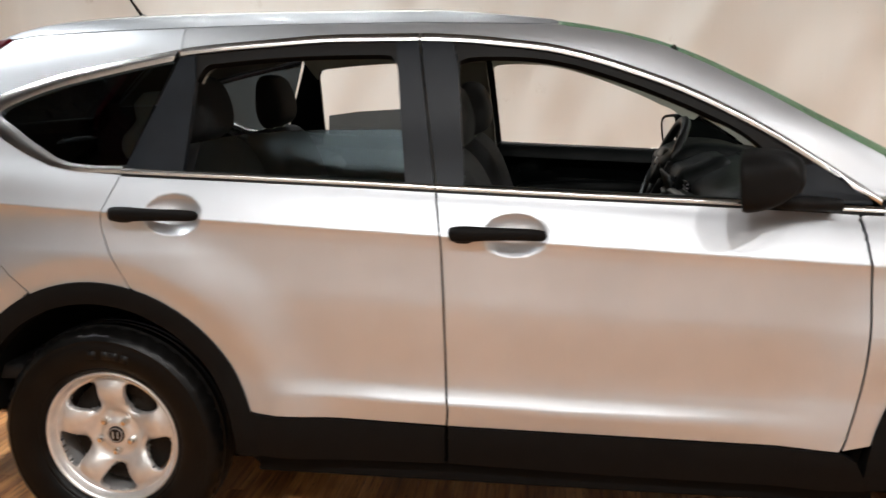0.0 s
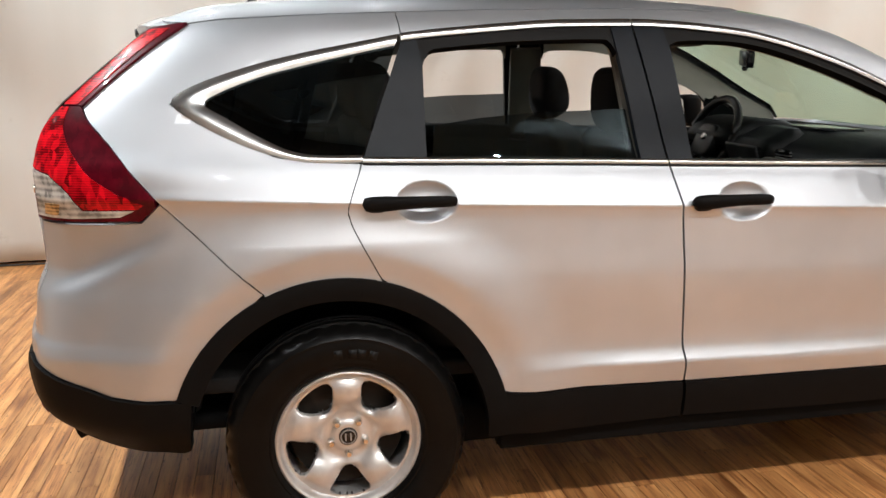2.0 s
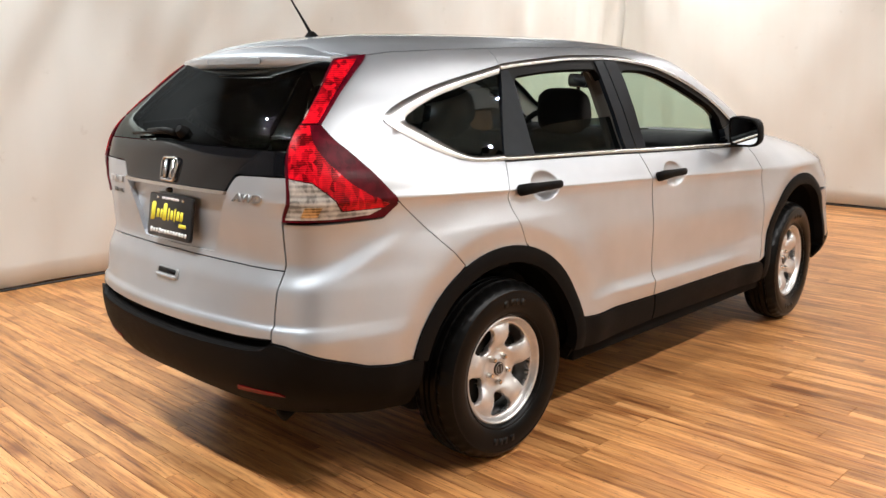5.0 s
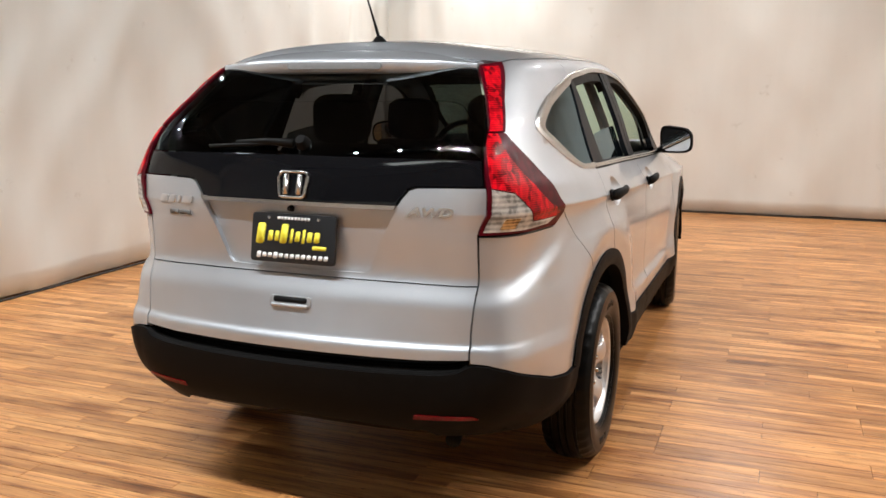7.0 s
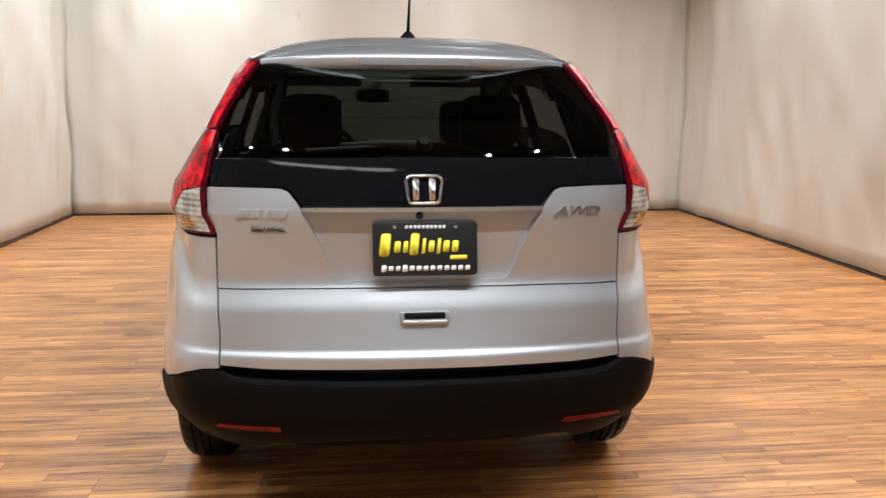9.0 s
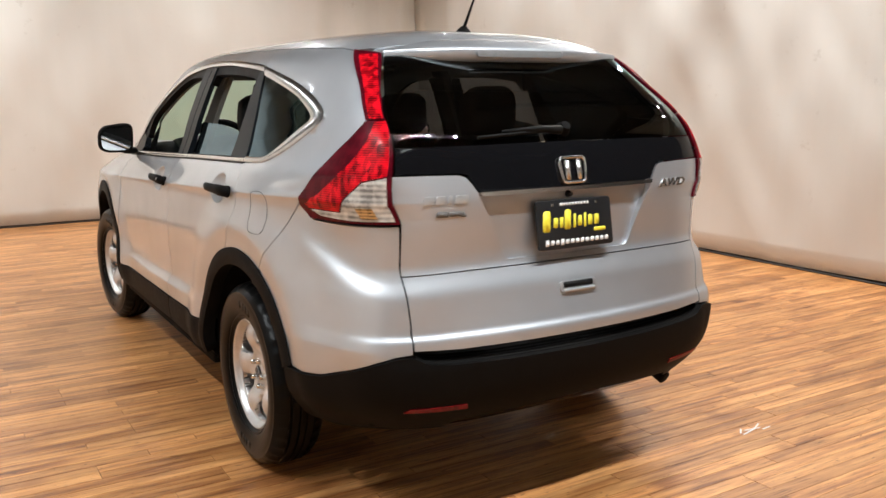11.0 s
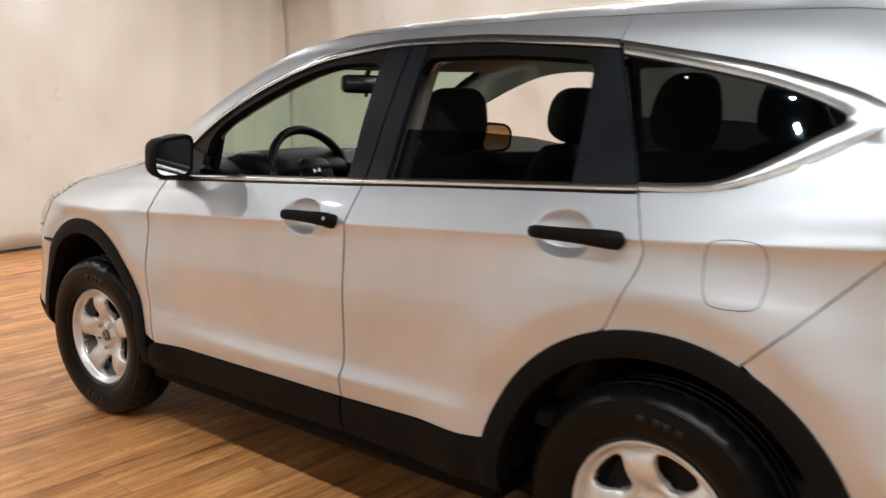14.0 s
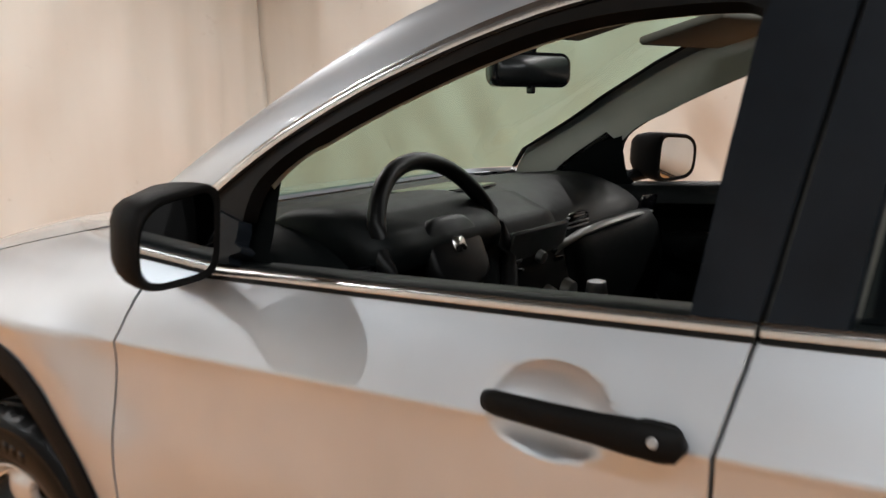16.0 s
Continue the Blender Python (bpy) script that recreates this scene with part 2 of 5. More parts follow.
def add_box(bm, size, m=None, bevel=0.0, segments=2, taper=1.0):
    made = bmesh.ops.create_cube(bm, size=1.0, matrix=Matrix.Diagonal((*size, 1)))["verts"]
    for v in made:
        if v.co.z > 0:
            v.co.x *= taper
            v.co.y *= taper
    if bevel:
        edges = list({e for v in made for e in v.link_edges})
        out = bmesh.ops.bevel(bm, geom=edges, offset=bevel, segments=segments, affect="EDGES", profile=.5)
        made = list({v for f in out["faces"] for v in f.verts} | {v for v in made if v.is_valid})
    if m is not None:
        bmesh.ops.transform(bm, matrix=m, verts=made)
    return made


def box(size, m=None, bevel=0.0, segments=2, taper=1.0):
    bm = bmesh.new()
    add_box(bm, size, m, bevel, segments, taper)
    return bm


def sharpen(bm, angle=35):
    for e in bm.edges:
        if len(e.link_faces) == 2 and e.calc_face_angle(0) > radians(angle):
            e.smooth = False
    return bm


def lathe(profile, steps=48, m=None, closed=False):
    """Turns a profile of (radius, height) round the z axis."""
    bm = bmesh.new()
    rings = []
    for r, h in profile:
        if r < 1e-6:
            rings.append([bm.verts.new((0, 0, h))])
        else:
            rings.append([bm.verts.new((r * math.cos(a), r * math.sin(a), h)) for a in (math.tau * i / steps for i in range(steps))])
    pairs = list(zip(rings, rings[1:])) + ([(rings[-1], rings[0])] if closed else [])
    for a, b in pairs:
        for i in range(steps):
            j = (i + 1) % steps
            if len(a) == 1 and len(b) == 1:
                continue
            if len(a) == 1:
                bm.faces.new((a[0], b[i], b[j]))
            elif len(b) == 1:
                bm.faces.new((a[i], a[j], b[0]))
            else:
                bm.faces.new((a[i], a[j], b[j], b[i]))
    bmesh.ops.recalc_face_normals(bm, faces=bm.faces)
    sharpen(bm, 40)
    if m is not None:
        bmesh.ops.transform(bm, matrix=m, verts=bm.verts)
    return bm


def sweep(points, radius, sides=8, closed=False, flat=1.0):
    """A tube along points; radius may be a list."""
    bm = bmesh.new()
    pts = [Vector(p) for p in points]
    n = len(pts)
    rings = []
    for i, p in enumerate(pts):
        a = pts[i - 1] if i or closed else p
        b = pts[(i + 1) % n] if i < n - 1 or closed else p
        d = (b - a).normalized()
        up = Vector((0, 0, 1)) if abs(d.z) < .9 else Vector((1, 0, 0))
        s = d.cross(up).normalized()
        t = s.cross(d)
        r = radius[i] if isinstance(radius, (list, tuple)) else radius
        rings.append([bm.verts.new(p + s * r * math.cos(k) + t * r * flat * math.sin(k)) for k in (math.tau * j / sides for j in range(sides))])
    for i in range(n if closed else n - 1):
        a, b = rings[i], rings[(i + 1) % n]
        for j in range(sides):
            bm.faces.new((a[j], a[(j + 1) % sides], b[(j + 1) % sides], b[j]))
    if not closed:
        bm.faces.new(rings[0][::-1])
        bm.faces.new(rings[-1])
    bmesh.ops.recalc_face_normals(bm, faces=bm.faces)
    return bm


def prism(poly, depth, m=None, bevel=0.0):
    """A plate of that outline in x and y, from z = 0 to depth."""
    bm = bmesh.new()
    low = [bm.verts.new((x, y, 0)) for x, y in poly]
    face = bm.faces.new(low)
    top = bmesh.ops.extrude_face_region(bm, geom=[face])
    for v in top["geom"]:
        if isinstance(v, bmesh.types.BMVert):
            v.co.z += depth
    bmesh.ops.recalc_face_normals(bm, faces=bm.faces)
    if bevel:
        edges = [e for e in bm.edges if e.verts[0].co.z > depth / 2 and e.verts[1].co.z > depth / 2]
        bmesh.ops.bevel(bm, geom=edges, offset=bevel, segments=2, affect="EDGES", profile=.5)
    if m is not None:
        bmesh.ops.transform(bm, matrix=m, verts=bm.verts)
    return bm


def join(*bms):
    out = bmesh.new()
    for b in bms:
        me = bpy.data.meshes.new("tmp")
        b.to_mesh(me)
        b.free()
        out.from_mesh(me)
        bpy.data.meshes.remove(me)
    return out


# ---- body surface: half width, tail and nose profile by height ----
def pchip(xs, ys):
    xs, ys = np.array(xs, float), np.array(ys, float)
    h, d = np.diff(xs), np.diff(ys) / np.diff(xs)
    m = np.zeros(len(xs))
    m[0], m[-1] = d[0], d[-1]
    for i in range(1, len(xs) - 1):
        if d[i - 1] * d[i] > 0:
            a, b = 2 * h[i] + h[i - 1], h[i] + 2 * h[i - 1]
            m[i] = (a + b) / (a / d[i - 1] + b / d[i])

    def f(x):
        x = np.clip(np.asarray(x, float), xs[0], xs[-1])
        i = np.clip(np.searchsorted(xs, x) - 1, 0, len(xs) - 2)
        t = (x - xs[i]) / h[i]
        return ((1 + 2 * t) * (1 - t) ** 2 * ys[i] + t * (1 - t) ** 2 * h[i] * m[i]
                + t * t * (3 - 2 * t) * ys[i + 1] + t * t * (t - 1) * h[i] * m[i + 1])
    return f


W_TAB = pchip([.18, .25, .34, .42, .465, .52, .60, .80, .90, .965, .996, 1.008, 1.016, 1.03, 1.05, 1.09, 1.118, 1.30, 1.45, 1.52, 1.555, 1.58, 1.60, 1.615, 1.628, 1.632],
              [.76, .80, .855, .866, .863, .857, .849, .854, .8480, .8460, .8480, .8505, .8465, .8385, .8275, .8035, .785, .712, .652, .617, .575, .515, .42, .31, .14, .0])
TILT = pchip([.55, .85, 1.12, 1.30], [0, 1, 1, 0])
REAR = pchip([.18, .30, .36, .42, .50, .56, .59, .625, .650, .668, .70, .765, .840, .860, .90, 1.0, 1.08, 1.15, 1.20, 1.25, 1.30, 1.35, 1.40, 1.45, 1.50, 1.55, 1.58, 1.60, 1.615, 1.628, 1.632],
             [-.675, -.765, -.82, -.858, -.880, -.884, -.880, -.876, -.873, -.861, -.860, -.860, -.836, -.830, -.832, -.836, -.826, -.814, -.808, -.792, -.758, -.704, -.650, -.590, -.535, -.47, -.40, -.31, -.16, .2, .5])
BOW = pchip([.3, .42, .56, .65, .70, .77, .84, .90, 1.0, 1.08, 1.15, 1.2, 1.3, 1.4, 1.5, 1.56], [.045, .06, .07, .078, .065, .045, .038, .030, .036, .050, .045, .034, .012, .006, .004, 0])
NOSE = pchip([.18, .30, .45, .60, .80, .90, .96, 1.0, 1.04, 1.08, 1.10, 1.115, 1.14, 1.20, 1.30, 1.40, 1.50, 1.55, 1.58, 1.60, 1.615, 1.628, 1.632],
             [3.47, 3.56, 3.60, 3.60, 3.58, 3.47, 3.32, 3.21, 3.04, 2.81, 2.62, 2.42, 2.345, 2.24, 2.045, 1.852, 1.632, 1.455, 1.28, 1.12, .98, .8, .6])
Q_OF = pchip([.2, .36, .46, .56, .62, .70, .77, .84, 1.0, 1.08, 1.15, 1.3, 1.35, 1.4, 1.45, 1.5, 1.6, 1.632], [4.5, 7, 11, 13, 14, 12.5, 11, 10, 10, 12, 16, 17, 16.5, 14.5, 14, 12, 5, 2.5])
P_OF = pchip([.2, 1.5, 1.632], [2.2, 2.2, 2.0])
QF_OF = pchip([.2, .9, 1.08, 1.13, 1.3, 1.5, 1.6, 1.632], [5, 5, 5.2, 17, 20, 16, 6, 3])
PF_OF = pchip([.2, .9, 1.1, 1.55, 1.632], [5.4, 5.4, 4, 4, 2.5])
X0, X1 = 0.6, 0.9
LAMP_IN = pchip([.99, 1.15, 1.30, 1.37, 1.44, 1.512], [.608, .606, .602, .574, .536, .490])


def w_of(x, z):
    zc = .521 - .025 * (np.clip(x, .4, 2.2) - .9)
    ridge = np.where(z < zc, np.clip((z - .455) / (zc - .455), 0, 1), np.clip(1 - (z - zc) / .042, 0, 1) ** 1.5)
    fade = np.clip((x - .48) / .35, 0, 1) * np.clip((2.05 - x) / .4, 0, 1)
    return W_TAB(z + .048 * (np.clip(x, -.5, 2.6) - .6) * TILT(z)) + .014 * ridge * fade


def flare(x, z):
    """The swelling over the wheels: it rises to a ridge and tucks in towards the arch edge."""
    out = 0
    for ax, crest in ((-.01, .552), (2.64, .578)):
        r = np.hypot(x - ax, z - .352)
        t = np.clip((crest + .19 - r) / .19, 0, 1)
        rise = .024 * t * t * (3 - 2 * t)
        tuck = .010 * np.clip((crest - r) / .055, 0, 1)
        out = np.maximum(out, rise - tuck)
    return out * np.clip((z - .2) / .2, 0, 1) * np.clip((1.02 - z) / .10, 0, 1)


def half_width(x, z):
    """Half width of the body at x and height z."""
    x, z = np.asarray(x, float), np.asarray(z, float)
    dr = np.clip((X0 - x) / (X0 - REAR(z)), 0, 1)
    df = np.clip((x - X1) / np.maximum(NOSE(z) - X1, 1e-3), 0, 1)
    taper = np.clip(1 - dr ** P_OF(z), 0, 1) ** (1 / Q_OF(z)) * np.clip(1 - df ** PF_OF(z), 0, 1) ** (1 / QF_OF(z))
    return w_of(x, z) * taper + flare(x, z)


def rear_x(y, z):
    """The tail's x at y and height z."""
    k = np.clip(np.abs(y) / W_TAB(z), 0, 1)
    return X0 - (X0 - REAR(z)) * (1 - k ** Q_OF(z)) ** (1 / P_OF(z)) - BOW(z) * np.clip(1 - (np.asarray(y) / .64) ** 2, 0, 1)


def on_side(x, z):
    """Surface coordinates (u, z) of the side's point at x and z."""
    if x < X0:
        d = min((X0 - x) / (X0 - float(REAR(z))), 1)
        return (X0 - 1.5 * (d - (1 - d ** float(P_OF(z))) ** (1 / float(Q_OF(z))) + 1), z)
    if x > X1:
        d = min((x - X1) / (float(NOSE(z)) - X1), 1)
        return (X1 + 1.5 * (d - (1 - d ** float(PF_OF(z))) ** (1 / float(QF_OF(z))) + 1), z)
    return (x, z)


def on_tail(y, z):
    k = min(y / float(W_TAB(z)), 1)
    return (X0 - 1.5 * ((1 - k ** float(Q_OF(z))) ** (1 / float(P_OF(z))) - k + 1), z)


def on_nose(y, z):
    k = min(y / float(W_TAB(z)), 1)
    return (X1 + 1.5 * ((1 - k ** float(QF_OF(z))) ** (1 / float(PF_OF(z))) - k + 1), z)


def ease(t):
    t = np.clip(t, 0, 1)
    return t * t * (3 - 2 * t)


def corner_fold(x, z, k):
    """The shelf that swings round the rear corner and rises towards the lamp, and the lip over the black bumper."""
    wrap = ease((k - .70) / .2)
    zc = .772 + .17 * np.clip((x + .86) / .42, 0, 1) ** 1.5
    shelf = ease((z - zc) / .05) * (1 - ease((z - zc - .06) / .20)) * ease((-.40 - x) / .28)
    lip = ease((z - .47) / .14) * (1 - ease((z - .613) / .045)) * ease((-.40 - x) / .22)
    bulge = ease((z - .40) / .15) * (1 - ease((z - .80) / .22)) * ease((-.02 - x) / .40)
    return wrap * (.006 * lip - .028 * shelf + .004 * bulge)


BOWLS = ((.238, 1.030), (1.200, .992))


def bowls(x, z):
    """The hollows behind the door handles."""
    out = 0
    for cx, cz in BOWLS:
        f = ((x - cx) / .086) ** 2 + ((z - cz) / .056) ** 2
        out = out + .032 * np.clip(1 - f, 0, 1) ** .8
    return out


def surface(u, z):
    """Points (x, y) of the left half of the body for surface coordinates."""
    u, z = np.asarray(u, float), np.asarray(z, float)
    rear, front = u < X0, u > X1
    g = np.where(rear, (X0 - u) / 1.5 - 1, np.where(front, (u - X1) / 1.5 - 1, -1.0))
    p, q = np.where(front, PF_OF(z), P_OF(z)), np.where(front, QF_OF(z), Q_OF(z))
    lo, hi = np.zeros_like(u), np.ones_like(u)
    for _ in range(52):
        k = (lo + hi) / 2
        big = (1 - k ** q) ** (1 / p) - k > g
        lo, hi = np.where(big, k, lo), np.where(big, hi, k)
    k = (lo + hi) / 2
    k = np.where(g >= 1 - 1e-9, 0.0, np.where(g <= -1 + 1e-9, 1.0, k))
    d = np.clip(1 - k ** q, 0, 1) ** (1 / p)
    x = np.where(rear, X0 - (X0 - REAR(z)) * d, np.where(front, X1 + (NOSE(z) - X1) * d, u))
    proud = np.where(rear, ease((z - 1.03) / .14) * (1 - ease((z - 1.44) / .07)) * ease((d - .66) / .22), 0) * ease((W_TAB(z) * k - LAMP_IN(z) + .001) / .008)
    x = x - np.where(rear, BOW(z) * np.clip(1 - (W_TAB(z) * k / .64) ** 2, 0, 1) * ease((d - .6) / .2), 0)
    return x - .006 * proud, w_of(x, z) * k + flare(x, z) - bowls(x, z) + np.where(rear, corner_fold(x, z, k), 0) + .002 * proud


# ---- panels cut from the body surface ----
def clip(poly, axis, value, keep_above):
    out = []
    n = len(poly)
    for i in range(n):
        a, b = poly[i], poly[(i + 1) % n]
        ia, ib = (a[axis] >= value) == keep_above or a[axis] == value, (b[axis] >= value) == keep_above or b[axis] == value
        if ia:
            out.append(a)
        if ia != ib:
            t = (value - a[axis]) / (b[axis] - a[axis])
            p = [a[0] + t * (b[0] - a[0]), a[1] + t * (b[1] - a[1])]
            p[axis] = value
            out.append(tuple(p))
    return out


def shrink(poly, gap):
    """The outline drawn in by gap."""
    n = len(poly)
    area = sum(poly[i][0] * poly[(i + 1) % n][1] - poly[(i + 1) % n][0] * poly[i][1] for i in range(n))
    s = 1 if area > 0 else -1
    out = []
    for i in range(n):
        a, b, c = Vector(poly[i - 1]), Vector(poly[i]), Vector(poly[(i + 1) % n])
        d1, d2 = (b - a), (c - b)
        if d1.length < 1e-9 or d2.length < 1e-9:
            out.append(tuple(b))
            continue
        n1, n2 = Vector((-d1.y, d1.x)).normalized() * s, Vector((-d2.y, d2.x)).normalized() * s
        k = n1 + n2
        k = k / max(k.length_squared, .5) * 2 if k.length > 1e-6 else n1
        out.append((b.x + k.x * gap, b.y + k.y * gap))
    return out


def lines_between(lo, hi, step):
    n = max(1, int(math.ceil((hi - lo) / step)))
    return [lo + (hi - lo) * i / n for i in range(n + 1)]


def cells(poly, us, zs):
    for u0, u1 in zip(us, us[1:]):
        strip = clip(clip(poly, 0, u0, True), 0, u1, False)
        if len(strip) < 3:
            continue
        for z0, z1 in zip(zs, zs[1:]):
            c = clip(clip(strip, 1, z0, True), 1, z1, False)
            if len(c) >= 3:
                yield c


def z_lines(lo, hi, step):
    zs = set()
    z = lo
    while z < hi - 1e-6:
        zs.add(round(z, 5))
        z += .0035 if z > 1.56 else .007 if .49 < z < .57 or .60 < z < .68 or .92 < z < 1.07 else .011 if .76 < z < .93 else step
    zs.add(hi)
    return sorted(zs)


def strip(line_a, line_b, where=None, out=0.0, depth=.014, mirror=False, across=3, crown=0.0):
    """A band of the body surface between two lines of equal count, slightly crowned, with its edges turned in."""
    n = len(line_a)
    uz = np.array([[a[0] + (b[0] - a[0]) * k / across, a[1] + (b[1] - a[1]) * k / across] for a, b in zip(line_a, line_b) for k in range(across + 1)])
    x, y = surface(uz[:, 0], uz[:, 1])
    w = across + 1
    faces = [(i * w + k, i * w + k + 1, (i + 1) * w + k + 1, (i + 1) * w + k) for i in range(n - 1) for k in range(across)]
    lift = out + np.array([crown * (1 - (2 * (i % w) / across - 1) ** 2) for i in range(len(uz))])
    return finish(np.stack([x, y, uz[:, 1]], 1), surface_normals(uz[:, 0], uz[:, 1]), faces, lift, depth, mirror)


def surface_normals(u, z):
    """Outward normals of the left half of the body."""
    e = 1.5e-3
    lo, hi = np.where(u - e < X0 - 3, u, u - e), np.where(u + e > X1 + 3, u, u + e)
    za, zb = np.maximum(z - e, .181), np.minimum(z + e, 1.6315)
    x0, y0 = surface(lo, z)
    x1, y1 = surface(hi, z)
    x2, y2 = surface(u, za)
    x3, y3 = surface(u, zb)
    du, dz = np.stack([x1 - x0, y1 - y0, 0 * x0], 1), np.stack([x3 - x2, y3 - y2, zb - za], 1)
    n = np.cross(dz, du)
    n /= np.maximum(np.linalg.norm(n, axis=1, keepdims=True), 1e-12)
    return n


def finish(co, normals, faces, out, depth, mirror=False, both=False, rims=True):
    """A mesh from points with their normals, moved out and with its open edges turned in."""
    bm = bmesh.new()
    co = co + normals * (out if np.ndim(out) == 0 else np.asarray(out)[:, None])
    vs = [bm.verts.new(c) for c in co]
    n_of = {v: Vector(n) for v, n in zip(vs, normals)}
    for ids in faces:
        try:
            f = bm.faces.new([vs[i] for i in ids])
        except ValueError:
            continue
        f.normal_update()
        if f.normal.dot(n_of[f.verts[0]] + n_of[f.verts[1]] + n_of[f.verts[2]]) < 0:
            f.normal_flip()
    loose = [v for v in bm.verts if not v.link_faces]
    for v in loose:
        bm.verts.remove(v)
    if depth:
        edges = [e for e in bm.edges if e.is_boundary and not (both and max(abs(v.co.y) for v in e.verts) < 2e-3)]
        low = {}
        for e in edges:
            for v in e.verts:
                if v not in low:
                    low[v] = bm.verts.new(v.co - n_of[v] * depth)
        for e in edges:
            loop = e.link_loops[0]
            a, b = loop.vert, loop.link_loop_next.vert
            bm.faces.new((b, a, low[a], low[b]))
            e.smooth = False
    if both:
        me = bpy.data.meshes.new("half")
        bm.to_mesh(me)
        me.transform(Matrix.Diagonal((1, -1, 1, 1)))
        me.flip_normals()
        bm.from_mesh(me)
        bpy.data.meshes.remove(me)
        bmesh.ops.remove_doubles(bm, verts=[v for v in bm.verts if abs(v.co.y) < 3e-3], dist=6e-4)
    elif mirror:
        for v in bm.verts:
            v.co.y = -v.co.y
        bmesh.ops.reverse_faces(bm, faces=bm.faces)
    for fc in bm.faces:
        fc.smooth = True
    return bm


def area(poly):
    return abs(sum(a[0] * b[1] - b[0] * a[1] for a, b in zip(poly, poly[1:] + poly[:1]))) / 2


def fine_lines(lines, spots, axis):
    out = set(lines)
    for s in spots:
        lo, hi = s[axis]
        if lo < max(lines) and hi > min(lines):
            out |= {v for v in lines_between(max(lo, min(lines)), min(hi, max(lines)), .006)}
    out = sorted(out)
    return [v for i, v in enumerate(out) if i == 0 or v - out[i - 1] > 5e-4 or i == len(out) - 1]


def patch(poly, where=None, out=0.0, depth=.014, gap=.0018, mirror=False, both=False, step=(.03, .022), round_edge=.004):
    """A sheet cut from the body surface (or from where) along the outline, with its edges turned in."""
    if gap:
        ends = (X0 - 3, X1 + 3) if where is None else (0,)
        poly = [(a[0], b[1]) if both and min(abs(a[0] - e) for e in ends) < 1e-6 else b for a, b in zip(poly, shrink(poly, gap))]
    us = [p[0] for p in poly]
    zs = [p[1] for p in poly]
    faces, index, flat = [], {}, []

    def vert(p):
        k = (round(p[0], 5), round(p[1], 5))
        if k not in index:
            index[k] = len(flat)
            flat.append(k)
        return index[k]
    spots = [((on_side(cx - .092, cz)[0], on_side(cx + .092, cz)[0]), (cz - .06, cz + .06)) for cx, cz in BOWLS] if where is None and min(step) > .019 and out > -.01 else []
    for c in cells(poly, fine_lines(lines_between(min(us), max(us), step[0]), spots, 0), fine_lines(z_lines(min(zs), max(zs), step[1]), spots, 1)):
        if area(c) < 1e-9:
            continue
        ids = []
        for p in c:
            i = vert(p)
            if i not in ids:
                ids.append(i)
        if len(ids) >= 3:
            faces.append(ids)
    f = np.array(flat)
    if where is None:
        x, y = surface(f[:, 0], f[:, 1])
        co, nor = np.stack([x, y, f[:, 1]], 1), surface_normals(f[:, 0], f[:, 1])
    else:
        e = 1e-4
        co = where(f[:, 0], f[:, 1])
        nor = np.cross(where(f[:, 0], f[:, 1] + e) - co, where(f[:, 0] + e, f[:, 1]) - co)
        nor /= np.maximum(np.linalg.norm(nor, axis=1, keepdims=True), 1e-12)
        if np.sum(nor * (co - np.array((1.2, 0, .5)))) < 0:
            nor = -nor
    return finish(co, nor, faces, out, depth, mirror, both)


def both_sides(name, poly, mat, parents, label="", **k):
    made = []
    for i, par in enumerate(parents):
        made.append(part(name, patch(poly, mirror=bool(i), **k), mat, par, label))
    return made


def curve(points, steps=6):
    """A smooth line through points (x, z)."""
    p = [Vector(q) for q in points]
    out = []
    for i in range(len(p) - 1):
        a, b, c, d = p[max(i - 1, 0)], p[i], p[i + 1], p[min(i + 2, len(p) - 1)]
        for j in range(steps):
            t = j / steps
            out.append(tuple(.5 * ((2 * b) + (c - a) * t + (2 * a - 5 * b + 4 * c - d) * t * t + (3 * b - a - 3 * c + d) * t ** 3)))
    return out + [tuple(p[-1])]


def dense(points, gap=.03):
    out = []
    for a, b in zip(points, points[1:] + points[:1]):
        n = max(1, int(math.hypot(a[0] - b[0], a[1] - b[1]) / gap))
        out += [(a[0] + (b[0] - a[0]) * i / n, a[1] + (b[1] - a[1]) * i / n) for i in range(n)]
    return out


def run(points):
    """A stretch of an outline along the side, left open."""
    out = []
    for a, b in zip(points, points[1:]):
        n = max(1, int(math.hypot(a[0] - b[0], a[1] - b[1]) / .03))
        out += [(a[0] + (b[0] - a[0]) * i / n, a[1] + (b[1] - a[1]) * i / n) for i in range(n)]
    return [on_side(*q) for q in out + [points[-1]]]


def side(points, closed=True):
    return [on_side(*q) for q in (dense(list(points)) if closed else points)]


def arc(cx, r, a0, a1, n=18, cz=.352):
    return [(cx + r * math.cos(radians(a0 + (a1 - a0) * i / n)), cz + r * math.sin(radians(a0 + (a1 - a0) * i / n))) for i in range(n + 1)]


def place(x, z, sign=1, out=0.0):
    """A pose on the body side: local x along the car, y outwards, z up the surface."""
    y, e = float(half_width(x, z)), .02
    dx, dz = (float(half_width(x + e, z)) - float(half_width(x - e, z))) / (2 * e), (float(half_width(x, z + e)) - float(half_width(x, z - e))) / (2 * e)
    n = Vector((-dx, 1, -dz)).normalized()
    t = Vector((1, dx, 0)).normalized()
    up = t.cross(n)
    up = -up if up.z < 0 else up
    m = Matrix((t, n, up)).transposed().to_4x4()
    m.translation = Vector((x, y, z)) + n * out
    return m if sign > 0 else Matrix.Diagonal((1, -1, 1, 1)) @ m


